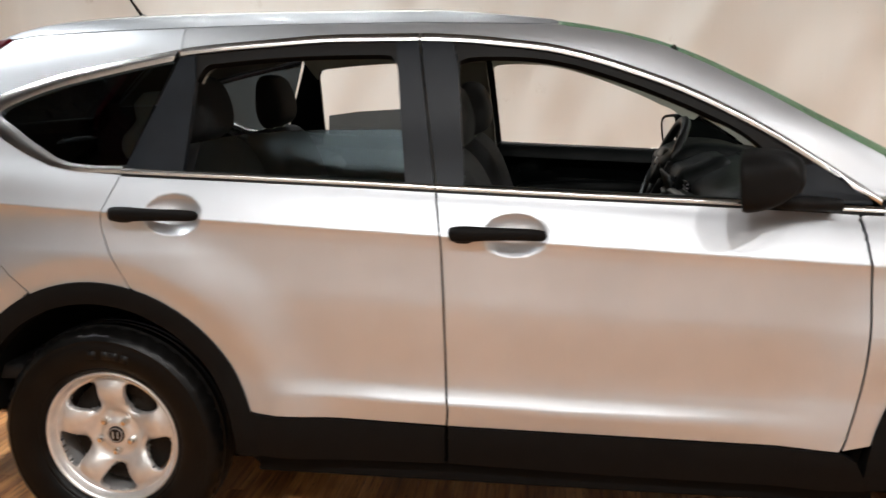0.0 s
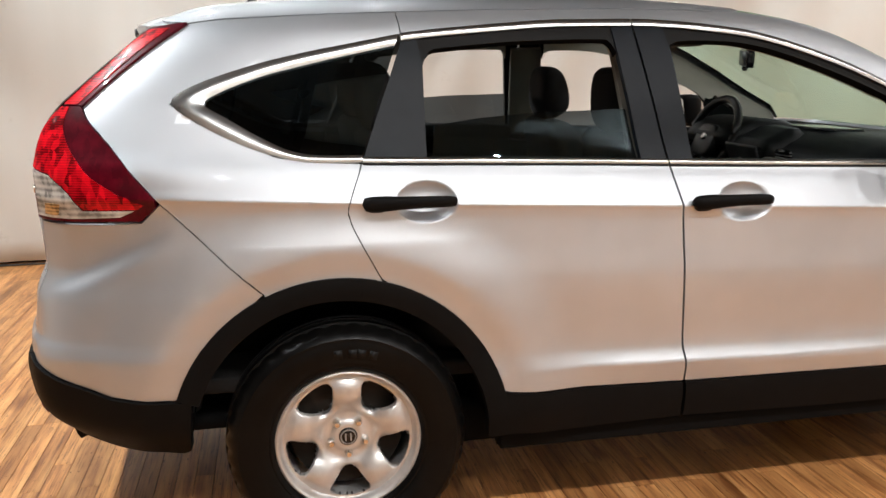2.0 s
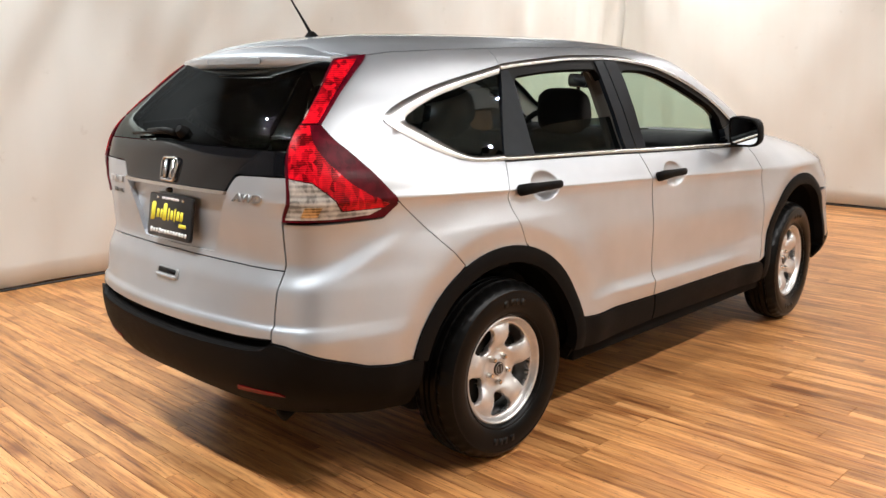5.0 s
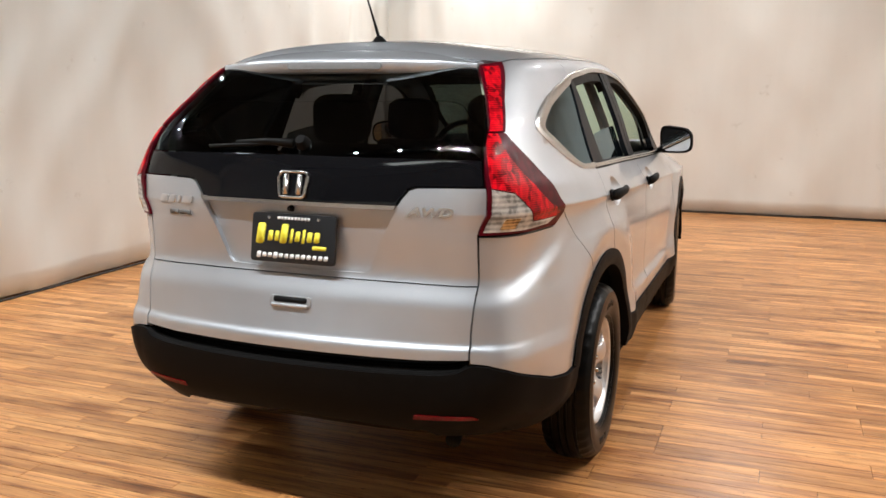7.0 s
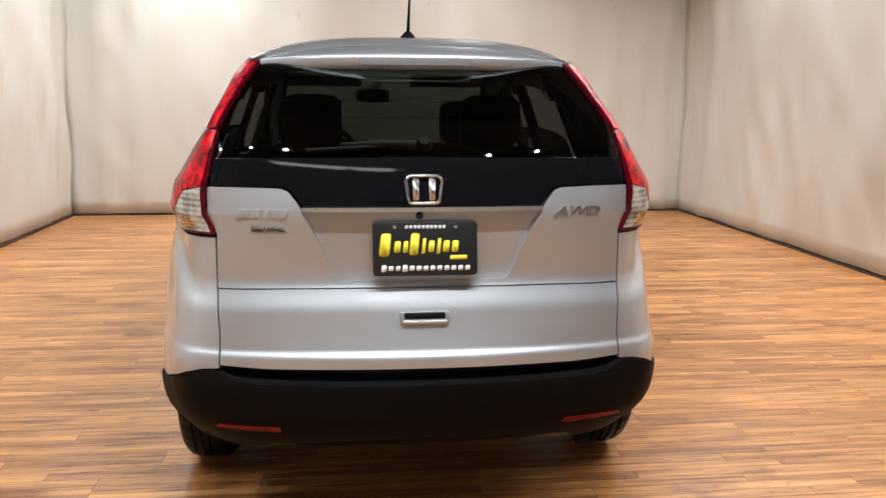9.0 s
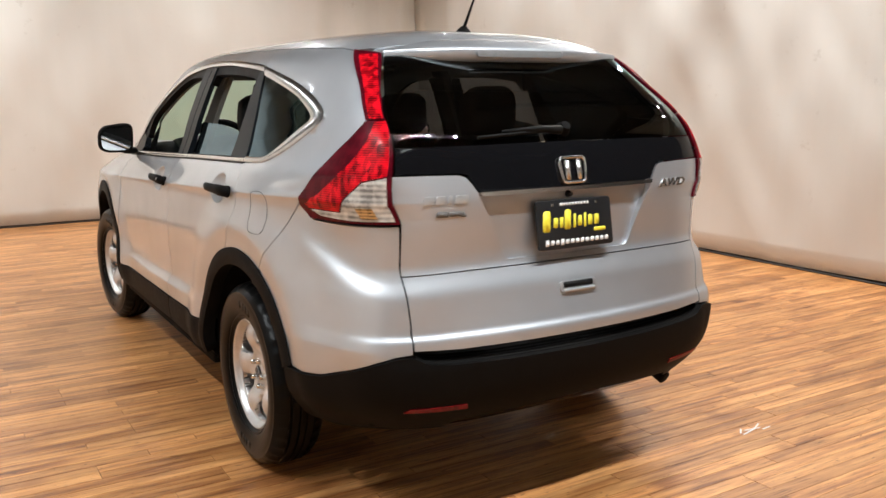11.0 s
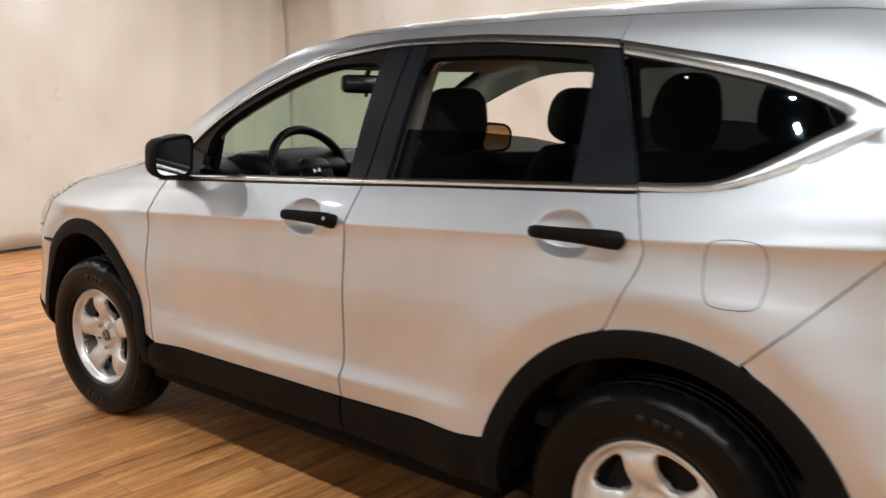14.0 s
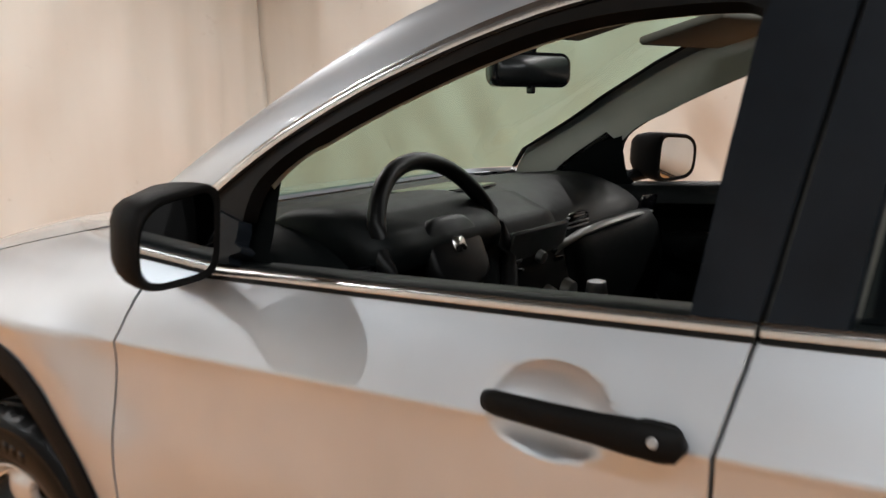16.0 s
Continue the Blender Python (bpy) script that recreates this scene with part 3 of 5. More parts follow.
# ---- outlines of the side, from the tail forwards ----
BELT = [(-.43, 1.299), (-.371, 1.255), (-.269, 1.202), (-.164, 1.160), (-.086, 1.146), (.068, 1.138), (.391, 1.127), (.773, 1.113), (.977, 1.104), (1.33, 1.090), (1.76, 1.074), (2.16, 1.056)]
CROWN = [(-.437, 1.305), (-.425, 1.322), (-.392, 1.344), (-.25, 1.394), (-.083, 1.436), (.09, 1.468), (.2, 1.489), (.45, 1.512), (.7, 1.527), (.92, 1.528), (1.06, 1.521), (1.17, 1.510), (1.28, 1.496), (1.40, 1.468), (1.52, 1.430), (1.63, 1.390), (1.75, 1.335), (1.86, 1.277), (1.98, 1.204), (2.08, 1.142), (2.165, 1.085)]
belt_z = pchip([p[0] for p in BELT], [p[1] for p in BELT])
crown_z = pchip([p[0] for p in CROWN], [p[1] for p in CROWN])
GAP_B = [(.978, 1.10), (.999, .983), (1.008, .82), (1.013, .65), (1.015, .56), (1.021, .50), (1.017, .445), (1.016, .335)]
GAP_C = curve([(.066, 1.132), (.024, 1.028), (.026, .99), (.038, .956), (.079, .874), (.110, .814)], 4)
GAP_F = curve([(2.09, 1.052), (2.105, .95), (2.112, .85), (2.112, .75), (2.10, .61), (2.07, .478), (2.057, .442)], 5)
SEAM = [(-.217, .795), (-.30, .872), (-.39, .962), (-.475, 1.046)]
LAMP_SIDE = [(-.475, 1.046), (-.535, 1.12), (-.60, 1.205), (-.650, 1.262), (-.667, 1.298), (-.62, 1.345), (-.53, 1.42), (-.385, 1.524)]


def between(f, x0, x1, dz=0.0, n=14):
    return [(x0 + (x1 - x0) * i / n, float(f(x0 + (x1 - x0) * i / n)) + dz) for i in range(n + 1)]


REAR_ARCH, FRONT_ARCH = -.012, 2.640


# ---- the room ----
def wrinkled_wall(name, start, along, length, height, inward, seed, folds):
    """A hung white backdrop: a sheet with soft sags and folds, standing on the floor."""
    bm = bmesh.new()
    nx, nz = int(length / .09), int(height / .15)
    d, n = Vector(along), Vector(inward)
    grid = []
    for i in range(nx + 1):
        s = length * i / nx
        col = []
        for k in range(nz + 1):
            z = height * k / nz
            w = .040 * noise.noise((s * .55 + seed, z * .35, seed)) + .042 * noise.noise((s * 1.5 + z * .9 + seed, z * .45, 2.0)) + .026 * noise.noise((s * 4.2 - z * 2.2, z * 1.1, seed)) + .012 * noise.noise((s * 9 + z * 1.4, z * .8, seed))
            for at, width, deep in folds:
                w += 1.5 * deep * math.exp(-((s - at - .08 * math.sin(z * .9 + at)) / width) ** 2) * (.35 + .65 * min(1, z / 2.4))
            col.append(bm.verts.new(Vector(start) + d * s + n * w + Vector((0, 0, z))))
        grid.append(col)
    for i in range(nx):
        for k in range(nz):
            bm.faces.new((grid[i][k], grid[i + 1][k], grid[i + 1][k + 1], grid[i][k + 1]))
    bmesh.ops.recalc_face_normals(bm, faces=bm.faces)
    if sum(f.normal.dot(n) for f in bm.faces) < 0:
        bmesh.ops.reverse_faces(bm, faces=bm.faces)
    geom = bmesh.ops.extrude_face_region(bm, geom=bm.faces[:])
    for v in geom["geom"]:
        if isinstance(v, bmesh.types.BMVert):
            v.co -= n * .06
    bmesh.ops.recalc_face_normals(bm, faces=bm.faces)
    ob = part(name, bm, WALL)
    return tagged(ob, "off-white hung studio backdrop or bounce sheet with soft folds", "wall", kind="structure")


wrinkled_wall("wall_left", (DROP_L, ROOM_L, .02), (1, 0, 0), ROOM_F - DROP_L, 2.55, (0, -1, 0), 3.1, [(11.0, .10, .05), (10.4, .07, .04), (11.4, .06, .05), (10.7, .05, .03), (4.9, .3, .015), (7.7, .25, .012), (9.6, .12, .03)])
wrinkled_wall("wall_front", (ROOM_F, ROOM_R, .02), (0, 1, 0), ROOM_L - ROOM_R, ROOM_H, (-1, 0, 0), 7.7, [(.25, .08, .06), (.55, .07, .045), (.95, .10, .04), (1.5, .12, .03), (2.3, .14, .02), (7.0, .1, .05), (6.6, .1, .03), (5.8, .15, .02)])
wrinkled_wall("wall_right", (DROP_R, ROOM_R, .02), (1, 0, 0), ROOM_F - DROP_R, ROOM_H, (0, 1, 0), 11.3, [(10.2, .10, .06), (9.8, .07, .04), (9.0, .12, .03), (7.8, .2, .02), (5.3, .3, .015)])
# the left wall is unseen; its pale blue is put in for reflections
for nm, y0, x1, mat, label in (("wall_behind_left", ROOM_L + .06, DROP_L, PALE_WALL, "unseen wall, tinted pale grey-blue for the glass to reflect"), ("wall_behind_right", ROOM_R - .06, DROP_R, CEILING, "plain dark wall behind the backdrop")):
    w = part(nm, box((x1 - ROOM_B, .12, ROOM_H), pose((x1 + ROOM_B) / 2, y0, ROOM_H / 2)), mat, smooth=False)
    tagged(w, label, "wall", kind="structure")
upper = part("wall_upper_left", box((ROOM_F - DROP_L, .10, ROOM_H), pose((ROOM_F + DROP_L) / 2, ROOM_L + .17, ROOM_H / 2)), CEILING, smooth=False)
tagged(upper, "plain dark wall above the hung backdrop", "wall", kind="structure")
# added unseen white sheet that bounces soft light onto the tail
wrinkled_wall("bounce_sheet", (-5.9, ROOM_R, .02), (0, 1, 0), ROOM_L - ROOM_R, 2.3, (1, 0, 0), 17.2, [(1.2, .10, .04), (3.6, .2, .03), (6.1, .12, .04)])
back = part("wall_back", box((.12, ROOM_L - ROOM_R + .3, ROOM_H), pose(ROOM_B - .06, (ROOM_L + ROOM_R) / 2, ROOM_H / 2)), CEILING, smooth=False)
tagged(back, "plain dark wall closing the studio", "wall", kind="structure")
ceil = part("ceiling", box((ROOM_F - ROOM_B + .4, ROOM_L - ROOM_R + .4, .12), pose((ROOM_F + ROOM_B) / 2, (ROOM_L + ROOM_R) / 2, ROOM_H + .06)), CEILING, smooth=False)
tagged(ceil, "dark painted studio ceiling with lamps", "ceiling", kind="structure")
# the shaded gap below the backdrop, put in as thin dark strips
for nm, size, at in (("gap_strip_left", (ROOM_F - ROOM_B, .02, .014), ((ROOM_F + ROOM_B) / 2, ROOM_L - .035, .007)),
                     ("gap_strip_right", (ROOM_F - ROOM_B, .02, .014), ((ROOM_F + ROOM_B) / 2, ROOM_R + .035, .007)),
                     ("gap_strip_front", (.02, ROOM_L - ROOM_R - .1, .014), (ROOM_F - .035, (ROOM_L + ROOM_R) / 2, .007))):
    tagged(part(nm, box(size, pose(*at), .006), STRIP, smooth=False), "narrow dark strip standing in for the shaded gap under the backdrop", "baseboard", kind="structure")


def studio_lamp(x, y, z, size, power, aim):
    """A ceiling downlight: housing, ring and lens, with its lamp."""
    lamp = thing("ceiling_lamp", "round black studio lamp, of a set partly added as unseen fill", "lamp", "studio lamps")
    m = look((x, y, z), (*aim, 0))
    part("housing", lathe([(.0, .16), (.05, .16), (.07, .12), (size * .62, .02), (size * .66, -.01), (size * .58, -.012), (size * .5, .01)], 24, m), FIXTURE, lamp)
    part("bulb_lens", lathe([(0, .004), (size * .3, .003), (size * .5, .008)], 24, m), BULB, lamp)
    part("stem", sweep([(x, y, z + .12), (x, y, ROOM_H)], .012, 8), FIXTURE, lamp)
    d = bpy.data.lights.new("studio lamp", "AREA")
    d.shape, d.size, d.energy, d.color = "DISK", size, power, COOL_COLOUR if x < -.5 or y > 2 else LAMP_COLOUR
    d.spread = radians(110 if x < -4 else 82 if y > 2 and 1 < x < 5 else 143)
    ob = new("lamp_light", d)
    ob.matrix_world = m @ pose(0, 0, -.03)
    return lamp


for x, y, z, share, aim in LAMP_SPOTS:
    studio_lamp(x, y, z, .034, LAMP_POWER * share, aim)

tube = thing("fluorescent_light", "long white fluorescent light with diffuser below the ceiling", "lamp")
part("diffuser", box((.46, 1.55, .035), pose(-4.9, .72, 4.300), .012), TUBE, tube)
part("hanger", sweep([(-4.9, .2, 4.36), (-4.9, .2, ROOM_H)], .010, 8), FIXTURE, tube)
part("hanger", sweep([(-4.9, 1.25, 4.36), (-4.9, 1.25, ROOM_H)], .010, 8), FIXTURE, tube)
part("tray", box((.54, 1.70, .05), pose(-4.9, .72, 4.345), .01), FIXTURE, tube)


# ---- the floor: laminate planks over a dark bed ----
def build_floor():
    floor = part("floor", box((ROOM_F - ROOM_B + .4, ROOM_L - ROOM_R + .4, .1), pose((ROOM_F + ROOM_B) / 2, (ROOM_L + ROOM_R) / 2, -.056)), GROOVE, smooth=False)
    tagged(floor, "honey-coloured wood laminate floor in narrow planks", "floor", kind="structure")
    rng = random.Random(4)
    meshes = {}

    def plank_mesh(n):
        if n not in meshes:
            bm = box((PLANK_W - .0012, n * .2 - .0012, .006), pose(0, 0, -.003))
            for v in bm.verts:
                if v.co.z > -.001:
                    v.co.x -= math.copysign(.0006, v.co.x)
                    v.co.y -= math.copysign(.0006, v.co.y)
            me = bpy.data.meshes.new("plank")
            bm.to_mesh(me)
            bm.free()
            me.materials.append(WOOD)
            meshes[n] = me
        return meshes[n]
    rest = bmesh.new()
    rows = []
    x = ROOM_B
    while x < ROOM_F:
        y = ROOM_R - .02 - rng.choice((0, .2, .4, .6, .8))
        while y < ROOM_L + .02:
            n = rng.choice((3, 4, 5, 6))
            if y + n * .2 > ROOM_R + .05:
                cut = max(0, int(round((ROOM_R - .02 - y) / .2)))
                n2 = max(1, min(n - cut, round((ROOM_L + .04 - y - cut * .2) / .2)))
                rows.append((x + PLANK_W / 2, y + cut * .2 + n2 * .1, n2))
            y += n * .2
        x += PLANK_W
    near = sorted(rows, key=lambda r: min(math.hypot(r[0] - .3, r[1] + 1.7), math.hypot(r[0] + 1.3, r[1] - .6), math.hypot(r[0] - .2, r[1] - 1.6)))[:290]
    chosen = set(near)
    for r in rows:
        if r not in chosen:
            add_box(rest, (PLANK_W - .0012, r[2] * .2 - .0012, .006), pose(r[0], r[1], -.003))
    part("planks", rest, WOOD, floor, smooth=False)["kind"] = "stuff"
    for r in near:
        ob = new("plank", plank_mesh(r[2]))
        ob.location = (r[0], r[1], 0)
        ob.parent = floor


for k, (dx, dy, ln, a) in enumerate(((0, 0, .10, 12), (.012, -.03, .085, -8), (.024, -.07, .07, 25), (-.010, -.09, .05, 5), (.02, .03, .05, 40))):
    mark = part("tape_scrap", box((.007, ln, .0006), pose(-.81 + dx, -1.01 + dy, .0006, 0, 0, a)), WHITE, smooth=False)
    tagged(mark, "thin scrap of white tape stuck to the floor", "tape", "tape scraps on the floor")
for x in (-5.6, -2.9, -.2, 2.5, 5.2):
    beam = part("ceiling_beam", box((.16, ROOM_L - ROOM_R, .22), pose(x, (ROOM_L + ROOM_R) / 2, ROOM_H - .11), .01), FIXTURE, smooth=False)
    tagged(beam, "dark steel beam under the ceiling", "beam", kind="structure")


# ---- the car ----
car = thing("suv_car", "silver compact SUV with black lower cladding and steel wheels", "car")
LR = (car, car)

# front and rear doors
rear_arch_edge = arc(REAR_ARCH, .480, 74, 15, 14)
FRONT_DOOR = (between(belt_z, .979, 2.09, -.001) + GAP_F[1:] + [(1.5, .4475), (1.018, .452)] + GAP_B[1:6][::-1])
REAR_DOOR = (between(belt_z, .067, .977, -.001) + GAP_B[1:6] + [(1.018, .4525), (.473, .4665), (.452, .472)] + rear_arch_edge[::-1] + GAP_C[1:-1][::-1])
front_doors = both_sides("front_door", side(FRONT_DOOR), PAINT, LR, "silver front door with its window wound down")
rear_doors = both_sides("rear_door", side(REAR_DOOR), PAINT, LR, "silver rear door with its tinted window half down")

# window surrounds
REAR_OPEN = [(.252, 1.152), (.262, 1.40), (.285, 1.442), (.34, 1.452), (.55, 1.468), (.80, 1.472), (.840, 1.462), (.855, 1.43), (.892, 1.135)]
FRONT_OPEN = [(1.055, 1.125), (1.028, 1.43), (1.045, 1.462), (1.20, 1.464), (1.32, 1.449), (1.42, 1.422), (1.52, 1.388), (1.63, 1.345), (1.72, 1.305), (1.80, 1.262), (1.855, 1.215), (1.872, 1.16), (1.868, 1.088)]


def ring(name, mat, outer_pts, inner_pts, parents, label="", **k):
    """A frame between two outlines of equal count, cut into short pieces and joined."""
    out = []
    for i, par in enumerate(parents):
        out.append(part(name, strip(outer_pts, inner_pts, mirror=bool(i), **k), mat, par, label))
    return out


CH = .014
# chrome belt strips and crown strips, door by door
for doors, x0, x1 in ((rear_doors, .070, .975), (front_doors, .981, 2.155)):
    low, high = between(belt_z, x0, x1, .0), between(belt_z, x0, x1, CH)
    ring("belt_moulding", CHROME, side(low, False), side(high, False), doors, "bright chrome belt strip", out=.004, depth=.02, crown=.003, across=4)
    seal = between(belt_z, x0, x1, -.006)
    ring("belt_seal", SEAL, side(seal, False), side(low, False), doors, "thin black seal under the belt strip", out=.0015, depth=.006, across=1)
for doors, x0, x1 in ((rear_doors, .205, .910), (front_doors, .916, 2.150)):
    high, low = between(crown_z, x0, x1, 0, 24), between(crown_z, x0, x1, -.020, 24)
    ring("window_moulding", CHROME, side(high, False), side(low, False), doors, "bright chrome window strip", out=.003, depth=.02, crown=.003, across=4)
# black door frames and pillar panels
C_FILM = [(.074, 1.153), (.118, 1.26), (.160, 1.36), (.203, 1.466), (.250, 1.474), (.262, 1.40), (.252, 1.146)]
B_FILM_REAR = [(.892, 1.121), (.855, 1.43), (.845, 1.505), (.911, 1.507), (.974, 1.119)]
B_FILM_FRONT = [(.980, 1.118), (.917, 1.507), (1.01, 1.503), (1.028, 1.43), (1.058, 1.115)]
both_sides("pillar_film", side(C_FILM), PILLAR, rear_doors, "satin black pillar panel", gap=.001, out=.001, depth=.02)
both_sides("pillar_film", side(B_FILM_REAR), PILLAR, rear_doors, "satin black pillar panel", gap=.001, out=.001, depth=.02)
both_sides("pillar_film", side(B_FILM_FRONT), PILLAR, front_doors, "satin black pillar panel", gap=.001, out=.001, depth=.02)


def resample(points, n):
    """Even steps along a line of points."""
    d = np.concatenate([[0], np.cumsum([math.hypot(b[0] - a[0], b[1] - a[1]) for a, b in zip(points, points[1:])])])
    t = np.linspace(0, d[-1], n)
    return list(zip(np.interp(t, d, [p[0] for p in points]).tolist(), np.interp(t, d, [p[1] for p in points]).tolist()))


for doors, line, x0, x1 in ((rear_doors, REAR_OPEN[1:8], .203, .846), (front_doors, FRONT_OPEN[1:12], 1.01, 1.98)):
    outer, inner = resample(between(crown_z, x0, x1, -.021, 30), 40), resample(curve(line, 4), 40)
    ring("window_frame", SEAL, side(outer, False), side(inner, False), doors, "black rubber window frame", out=-.006, depth=.03, across=4)
sail = [(1.866, 1.088), (1.872, 1.16)] + between(crown_z, 1.98, 2.13, -.022, 8) + [(2.13, 1.075)]
both_sides("sail_panel", side(sail), PILLAR, front_doors, "black mirror sail panel", gap=.001, out=.001, depth=.03)
# rear panes, half lowered
PANE = [(.27, 1.148), (.285, 1.24), (.42, 1.258), (.60, 1.269), (.87, 1.272), (.89, 1.13)]
for g in both_sides("window_pane", side(PANE), TINT_PANE, rear_doors, "grey privacy glass, half lowered", gap=0, out=-.024, depth=.004):
    g.visible_shadow = False

# quarter panel with its window
QUARTER = ([(.066, 1.137)] + GAP_C[1:] + arc(REAR_ARCH, .480, 74, 115, 10)[1:] + SEAM + LAMP_SIDE[1:]
           + [(-.30, 1.535), (0, 1.548), (.2, 1.553), (.206, 1.488)] + [p for p in CROWN[::-1] if p[0] < .19] + BELT[:5])
quarter = both_sides("quarter_panel", side(QUARTER), PAINT, LR, "silver rear quarter panel")
Q_GLASS = curve([(.072, 1.158), (-.03, 1.160), (-.115, 1.171), (-.206, 1.213), (-.294, 1.265), (-.350, 1.302), (-.30, 1.335), (-.19, 1.374), (-.089, 1.399), (.04, 1.427), (.186, 1.455)], 4)
Q_OUT = curve([(.066, 1.139), (-.03, 1.141), (-.125, 1.151), (-.235, 1.186), (-.345, 1.239), (-.434, 1.304), (-.375, 1.352), (-.22, 1.404), (-.083, 1.436), (.05, 1.461), (.199, 1.488)], 4)
ring("window_surround", CHROME, side(Q_OUT, False), side(Q_GLASS, False), quarter, "chrome surround of the quarter window", out=.003, depth=.02, crown=.004, across=5)
for g in both_sides("quarter_glass", side(Q_GLASS), TINT, quarter, "dark fixed quarter window", gap=0, out=-.004, depth=.004):
    g.visible_shadow = False
fuel = [(-.122, .945), (-.120, 1.018), (-.142, 1.050), (-.226, 1.052), (-.250, 1.020), (-.250, .945), (-.228, .914), (-.146, .913)]
fl = side(curve(fuel + fuel[:1], 6), False)
fx, fy = surface(np.array([p[0] for p in fl]), np.array([p[1] for p in fl]))
part("fuel_door", sweep([(x, y, p[1]) for x, y, p in zip(fx, fy, fl)][:-1], .0010, 5, True), SEAL, quarter[0], "thin seam round the fuel door")

# roof, rails and pillars
RAIL = between(crown_z, .206, 2.15, .001, 40) + [(2.235, 1.125), (2.17, 1.20), (2.0, 1.29), (1.87, 1.362), (1.71, 1.442), (1.60, 1.490), (1.47, 1.527), (1.30, 1.553), (.9, 1.562), (.5, 1.560), (.2, 1.553)]
both_sides("roof_rail", side(RAIL), PAINT, LR, "silver roof side and windscreen pillar", gap=.0015)
ROOF = run([(-.385, 1.526), (-.30, 1.537), (0, 1.550), (.2, 1.555), (.5, 1.562), (.9, 1.564), (1.30, 1.556)]) + [on_nose(.40, 1.585), on_nose(0, 1.592), (X1 + 3, 1.632), (X0 - 3, 1.632)] + [on_tail(0, 1.555), on_tail(.40, 1.540)]
part("roof", patch(ROOF, both=True, gap=0), PAINT, car, "silver roof")
SCREEN_G = run([(1.30, 1.553), (1.47, 1.524), (1.60, 1.487), (1.71, 1.439), (1.87, 1.359), (2.0, 1.287), (2.17, 1.197), (2.23, 1.128)]) + [on_nose(.5, 1.116), on_nose(0, 1.116), on_nose(0, 1.590), on_nose(.40, 1.583)]
ws = part("windscreen", patch(SCREEN_G, both=True, gap=.004, out=-.004, depth=.002), CLEAR, car, "clear green-tinted windscreen")
ws.visible_shadow = False

FRIT = [(1.33, 1.551), (1.47, 1.524), (1.60, 1.487), (1.71, 1.439), (1.87, 1.359), (2.0, 1.287), (2.17, 1.197), (2.225, 1.135)]
frit_a = run(FRIT)


def frit_band(s):
    """The dark printed edge inside the windscreen, from the header down the pillar."""
    bm = bmesh.new()
    x, y = surface(np.array([p[0] for p in frit_a]), np.array([p[1] for p in frit_a]))
    rows = [[bm.verts.new((px - .010 * k, s * (py - .010 - .045 * k), pz - .010 + .004 * k)) for k in (0, 1)] for px, py, (u, pz) in zip(x, y, frit_a)]
    for a, b in zip(rows, rows[1:]):
        bm.faces.new((a[0], a[1], b[1], b[0]))
    return bm


for s in (0, 1):
    part("windscreen_band", frit_band(-1 if s else 1), SEAL, ws, "black band at the windscreen's edge")

# fender, hood and front bumper
FENDER = GAP_F[::-1][1:] + [(2.10, 1.054), (2.165, 1.078), (2.235, 1.122)] + [(2.32, 1.112), (2.50, 1.083), (2.70, 1.045), (2.86, 1.012), (2.95, 1.00), (3.06, .90), (3.12, .80), (3.10, .74)] + arc(FRONT_ARCH, .514, 50, 168, 22)
both_sides("fender", side(FENDER), PAINT, LR, "silver front fender")
HOOD = run([(2.24, 1.122), (2.32, 1.114), (2.50, 1.085), (2.70, 1.047), (2.86, 1.014), (2.95, 1.002)]) + [on_nose(.62, .96), on_nose(.3, .93), on_nose(0, .93), (X1 + 3, 1.1), on_nose(0, 1.114), on_nose(.5, 1.114)]
part("hood", patch(HOOD, both=True), PAINT, car, "silver hood")
LAMP_F = run([(2.955, .998), (3.06, .905), (3.13, .80)]) + [on_nose(.70, .76), on_nose(.56, .80), on_nose(.60, .955)]
both_sides("headlamp", LAMP_F, CLEAR_LENS, LR, "clear headlamp", out=.003)
BUMP_F = run(arc(FRONT_ARCH, .514, 46, 4, 8)[::-1] + [(3.10, .735), (3.13, .79)]) + [on_nose(.70, .75), on_nose(.55, .79), on_nose(0, .92), on_nose(0, .50), on_nose(.6, .48)] + run([(3.25, .44), (3.165, .40)])
part("front_bumper", patch(BUMP_F, both=True), PAINT, car, "silver front bumper")
LIP_F = run([(3.15, .40), (3.25, .43)]) + [on_nose(.6, .475), on_nose(0, .495), on_nose(0, .22), on_nose(.5, .23)] + run([(3.22, .25), (3.14, .28)])
part("front_lip", patch(LIP_F, both=True, out=.004), CLADDING, car, "black lower front bumper")

# rear bumper
BUMP_SIDE = run(SEAM[::-1] + arc(REAR_ARCH, .480, 115, 161, 12)[1:] + [(-.470, .506), (-.56, .511), (-.64, .520), (-.698, .540)]) + [on_tail(.70, .590), on_tail(.655, .606), on_tail(.604, .612), on_tail(.602, .70), on_tail(.606, .77), on_tail(.608, .84), on_tail(.610, .993)] + run([(-.70, .990), (-.60, .991), (-.527, .995)])
both_sides("bumper_corner", BUMP_SIDE, PAINT, LR, "silver upper bumper corner")
BUMP_LOW = run([(-.440, .340), (-.432, .42), (-.425, .50), (-.470, .504), (-.56, .509), (-.64, .518), (-.698, .538)]) + [on_tail(.70, .588), on_tail(.655, .604), on_tail(.612, .608), on_tail(.590, .598), on_tail(.565, .583), on_tail(.50, .575), on_tail(.3, .571), on_tail(0, .570), on_tail(0, .395), on_tail(.45, .374)] + run([(-.80, .350), (-.62, .334), (-.46, .328)])
